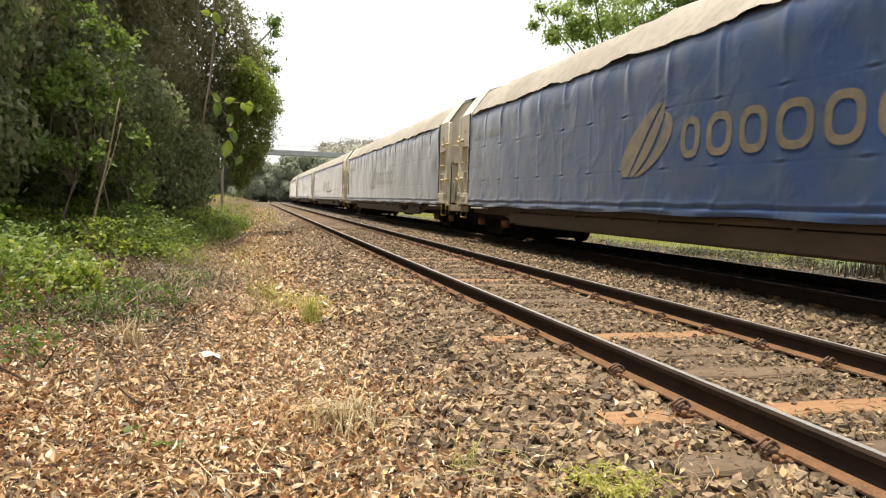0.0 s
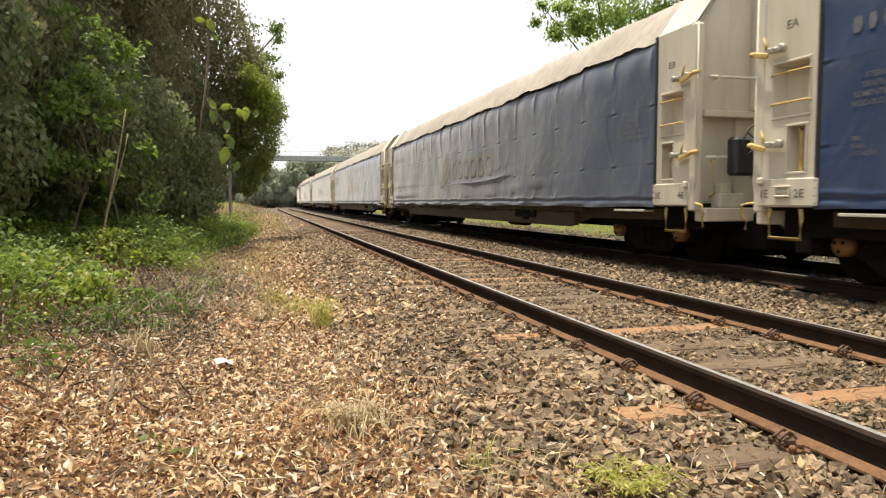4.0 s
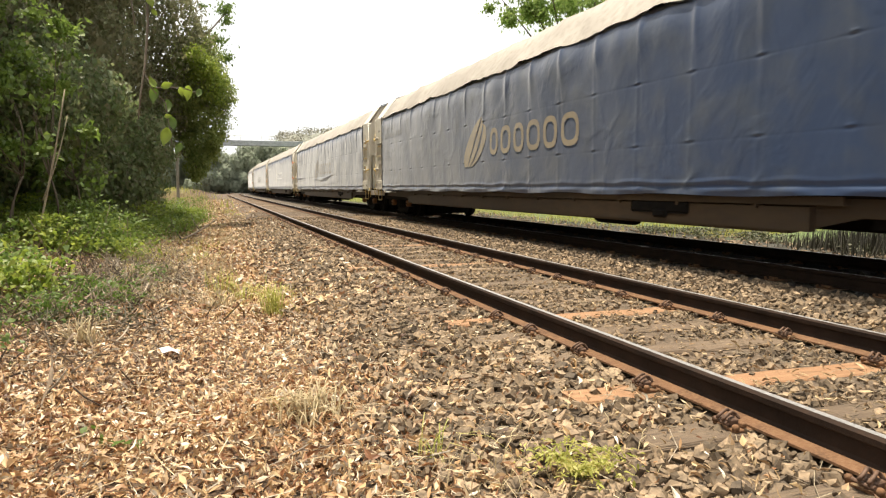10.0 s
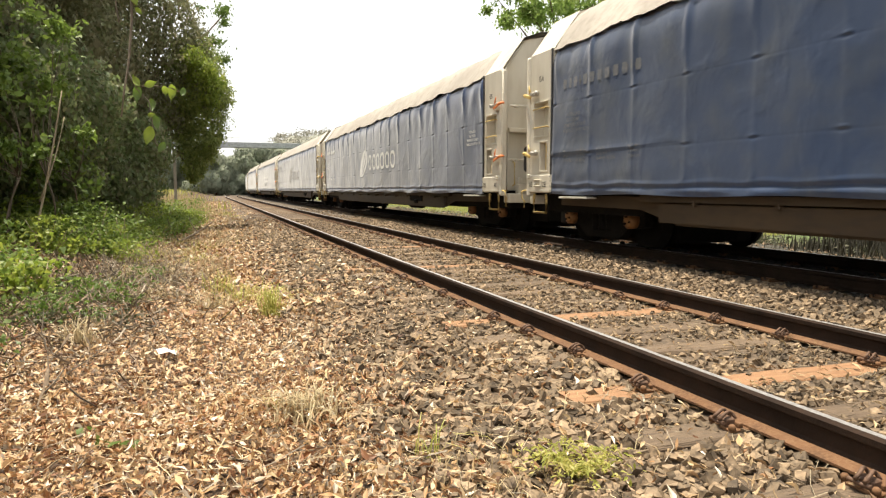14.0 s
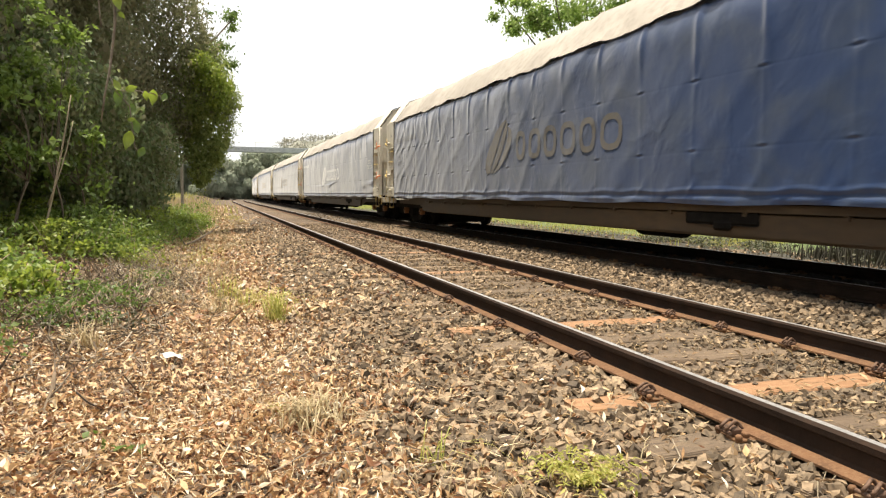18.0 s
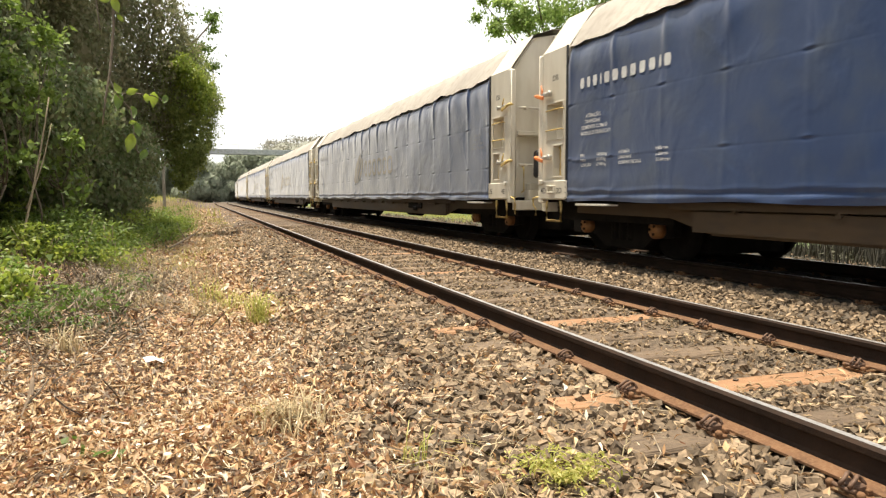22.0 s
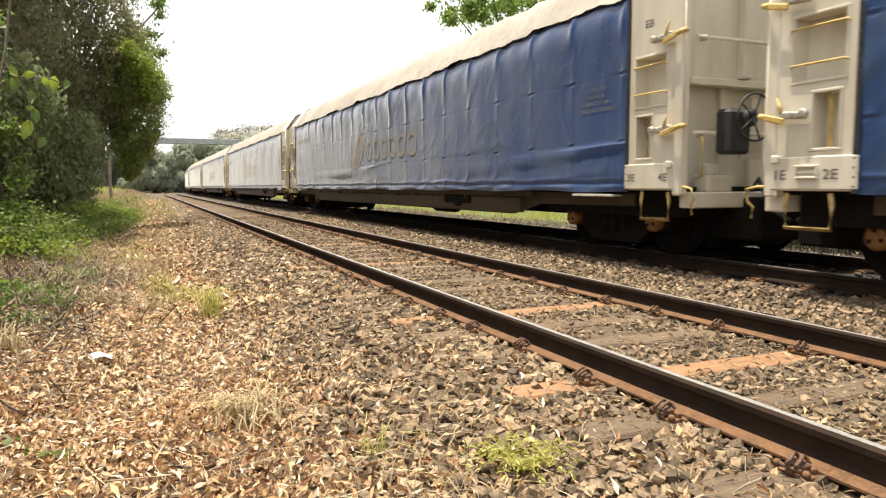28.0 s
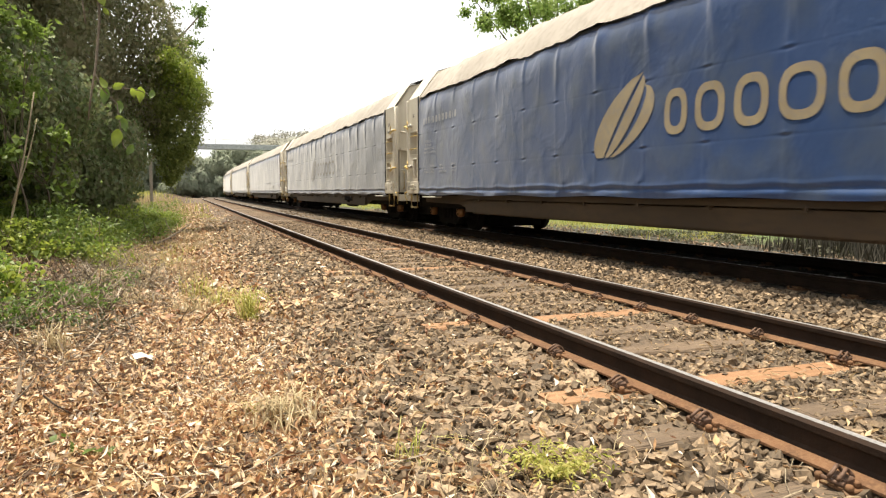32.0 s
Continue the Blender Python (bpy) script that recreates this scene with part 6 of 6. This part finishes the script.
verge("verge_grass", 8.4, 12.5, 12.0, 75, 20000, 0.26, L_GRASS, "sunlit green grass bank beyond the train")
# dense dark stalks painted as shaded; they also cover the bright bank behind
verge("dry_reeds", 7.3, 8.9, 0.5, 9.8, 9000, 0.8, L_REED, "dry stalks beyond the train, shade put in their colour", 0.011)
verge("verge_grass", -5.6, -2.8, 30, 75, 9000, 0.8, L_DRY, "tall pale dry grass round the post", 0.014)
verge("verge_grass", -9, -3.8, 12, 40, 12000, 0.28, L_GRASS, "green grass on the shaded bank")
verge("verge_grass", -3.6, -0.9, 17, 80, 18000, 0.13, L_DRY, "short dry grass along the verge")
verge("verge_grass", -4.2, -2.2, 12, 60, 5000, 0.16, L_GRASS, "patchy green grass along the verge")
verge("verge_grass", -30, -5, 40, 150, 9000, 0.9, L_GRASS, "rough grass beyond the wood", 0.05)

# dead branch on the bank
bm = bmesh.new()
limb(bm, (0, 0, 0), (0.9, 1.6, 0.45), 0.03, 0.008, 0.12, 6, rv)
limb(bm, (0.1, 0.2, 0.02), (-0.15, 0.4, 0.55), 0.022, 0.006, 0.06, 5, rv)
limb(bm, (0.5, 0.9, 0.2), (0.3, 1.3, 0.6), 0.014, 0.004, 0.06, 5, rv)
limb(bm, (-0.1, 0.0, 0.0), (-0.7, 0.5, 0.25), 0.018, 0.005, 0.08, 5, rv)
db = part("dead_branch", bm, M_BARK)
db.location = (-3.0, 17.0, float(height(-3.0, 17.0)))
tagged(db, "bare dead branch lying on the bank", "branch")

# leafy vine that hangs free and sways
VINE_AT = (-2.388, 2.2, 5.0)
vine = empty("hanging_vine", pose(*VINE_AT))
tagged(vine, "thin dry vine with a few bright green leaves", "vine")
DROP = 1.063 - 5.0


def vp(px, py, dy=0.0):
    """A place on the vine, from its lowest big leaf."""
    return ((px - 170) * 0.00185, dy, DROP - (py - 240) * 0.00182)


bm = bmesh.new()
tube(bm, [vp(150, -1800), vp(149, -700), vp(147, 0), vp(146, 60, 0.01), vp(140, 130), vp(133, 170), vp(128, 212)], [0.006, 0.005, 0.0045, 0.004, 0.0035, 0.003, 0.002], 6)
part("stem", bm, M_STEM, vine)
bm = bmesh.new()
tube(bm, [vp(120, -1500), vp(121, -60), vp(122, 0), vp(125, 40), vp(128, 66)], 0.0022, 5)
part("stem", bm, M_STEM, vine)
bm = bmesh.new()
tube(bm, [vp(139, 140), vp(150, 165), vp(168, 185), vp(172, 215), vp(176, 250), vp(186, 262)], 0.0018, 5)
part("twig", bm, M_STEM, vine)
bm = bmesh.new()
tube(bm, [vp(150, 163), vp(175, 160), vp(200, 162), vp(220, 170)], 0.0016, 5)
part("twig", bm, M_STEM, vine)
for px, py, ln, ang in ((133, 18, 0.034, 170), (152, 28, 0.044, -70), (157, 47, 0.024, -50), (150, 155, 0.036, 120), (153, 174, 0.052, -95), (172, 158, 0.036, 20), (192, 168, 0.030, -80), (203, 168, 0.048, -95), (218, 169, 0.030, -110), (171, 191, 0.040, -85), (179, 218, 0.044, -75), (168, 240, 0.056, -105), (185, 258, 0.036, -120), (172, 207, 0.022, 10)):
    bm = bmesh.new()
    a = radians(ang)
    u, w = Vector((math.cos(a), rv.uniform(-0.4, 0.4), math.sin(a))).normalized(), Vector((-math.sin(a), rv.uniform(-0.5, 0.5), math.cos(a))).normalized()
    c = Vector(vp(px, py, rv.uniform(-0.02, 0.02)))
    rows = []
    for k in range(7):
        t = k / 6
        half = 0.34 * math.sin(math.pi * min(1, t * 1.05 + 0.03)) ** 0.7 * (1 - 0.35 * t)
        mid = c + u * ln * (t - 0.5)
        bend = u.cross(w) * ln * (0.25 * (t - 0.5) ** 2)
        lift = u.cross(w) * ln * 0.12
        rows.append([bm.verts.new(mid + bend + w * ln * half + lift), bm.verts.new(mid + bend), bm.verts.new(mid + bend - w * ln * half + lift)])
    for p0, p1 in zip(rows, rows[1:]):
        for k in range(2):
            bm.faces.new((p0[k], p0[k + 1], p1[k + 1], p1[k])).smooth = True
    part("leaf", bm, L_LIME if rv.random() < 0.7 else L_MID, vine)


# ---- footbridge and fence post ----
def build_bridge():
    top = empty("footbridge")
    tagged(top, "grey concrete footbridge over the line", "bridge")
    bm = bmesh.new()
    box(bm, -60, 60, 143.6, 145.6, 9.25, 10.30, 0.05)
    part("deck", bm, mat("grey_concrete", (0.30, 0.315, 0.33), (0.38, 0.39, 0.40), 0.6, 0.9, 0, 0.2, fine=4), top)
    bm = bmesh.new()
    tube(bm, [(-60, 143.7, 11.2), (60, 143.7, 11.2)], 0.04, 6)
    for k in range(-60, 61, 2):
        box(bm, k - 0.03, k + 0.03, 143.66, 143.74, 10.2, 11.2)
    part("railing", bm, M_GALV, top)
    for x in (-22, 26):
        bm = bmesh.new()
        box(bm, x - 0.5, x + 0.5, 143.8, 145.4, -0.5, 9.6, 0.05)
        part("pier", bm, M_STONE, top)


build_bridge()
bm = bmesh.new()
box(bm, -0.06, 0.06, -0.06, 0.06, -0.2, 2.7, 0.015)
fp = part("fence_post", bm, mat("grey_post", (0.30, 0.27, 0.22), (0.38, 0.35, 0.29), 5, 0.9, 0, 0.3))
fp.matrix_world = pose(-3.49, 31, float(height(-3.49, 31)))
tagged(fp, "weathered grey fence post in dry grass", "post")

# white scrap of paper among the leaves
bm = bmesh.new()
bmesh.ops.create_grid(bm, x_segments=7, y_segments=5, size=0.5)
for v in bm.verts:
    v.co = (v.co.x * 0.15, v.co.y * 0.10, 0.010 * math.sin(7 * v.co.x + 2) + 0.008 * math.cos(6 * v.co.y) + 0.01)
sc = part("paper_scrap", bm, M_PRINT)
sc.matrix_world = pose(-2.589, 5.39, float(height(-2.589, 5.39)) + 0.06, 8, 12, 30)
tagged(sc, "crumpled white paper scrap on dry leaves", "litter")


# ---- how the train runs ----
def travelled(t):
    """Where the first coupling stands along the line at t seconds."""
    surge = float(np.interp(t, [5, 6, 7, 8, 9], [0, -0.12, -0.24, 0.05, 0]))
    return 18.83 - 8.5748 * t - 0.01511 * t * t + 0.00039 * t**3 + surge


SWAY = [(0, -2.372), (1, -2.374), (2.5, -2.403), (4.5, -2.394), (6, -2.376), (7, -2.359), (8, -2.357), (9, -2.377), (10, -2.391), (11, -2.387), (12, -2.402), (13, -2.43), (14.5, -2.418), (16.5, -2.39), (18, -2.506), (19, -2.461), (20, -2.388), (21, -2.441), (22, -2.434), (23, -2.466), (24, -2.484), (26.5, -2.511), (28, -2.543), (29, -2.557), (30, -2.528), (31, -2.503), (32, -2.443)]


def motions():
    walk(vine, [(t, pose(VINE_AT[0], VINE_AT[1], VINE_AT[2], 0, math.degrees(-(x - VINE_AT[0]) / DROP) * -1, 0)) for t, x in SWAY])
    ts = [k * 1.0 for k in range(33)]
    for i, w in enumerate(WAGONS):
        rows = []
        for t in ts:
            c = travelled(t) + LW * i - 11.5
            a, b = on_track(c - 9.17, TRAIN_C, TRAIN_Z).translation, on_track(c + 9.17, TRAIN_C, TRAIN_Z).translation
            d = b - a
            rows.append((t, pose(*((a + b) / 2), 0, 0, -math.degrees(math.atan2(d.x, d.y)))))
        walk(w, rows)
    wt = [k / 15 for k in range(481)]
    for w in WAGONS:
        for bog in [o for o in w.children if o.name.startswith("bogie")]:
            for ws in [o for o in bog.children if o.name.startswith("wheelset")]:
                loc = ws.location.copy()
                walk(ws, [(t, pose(*loc, math.degrees((18.83 - travelled(t)) / 0.42))) for t in wt])


motions()
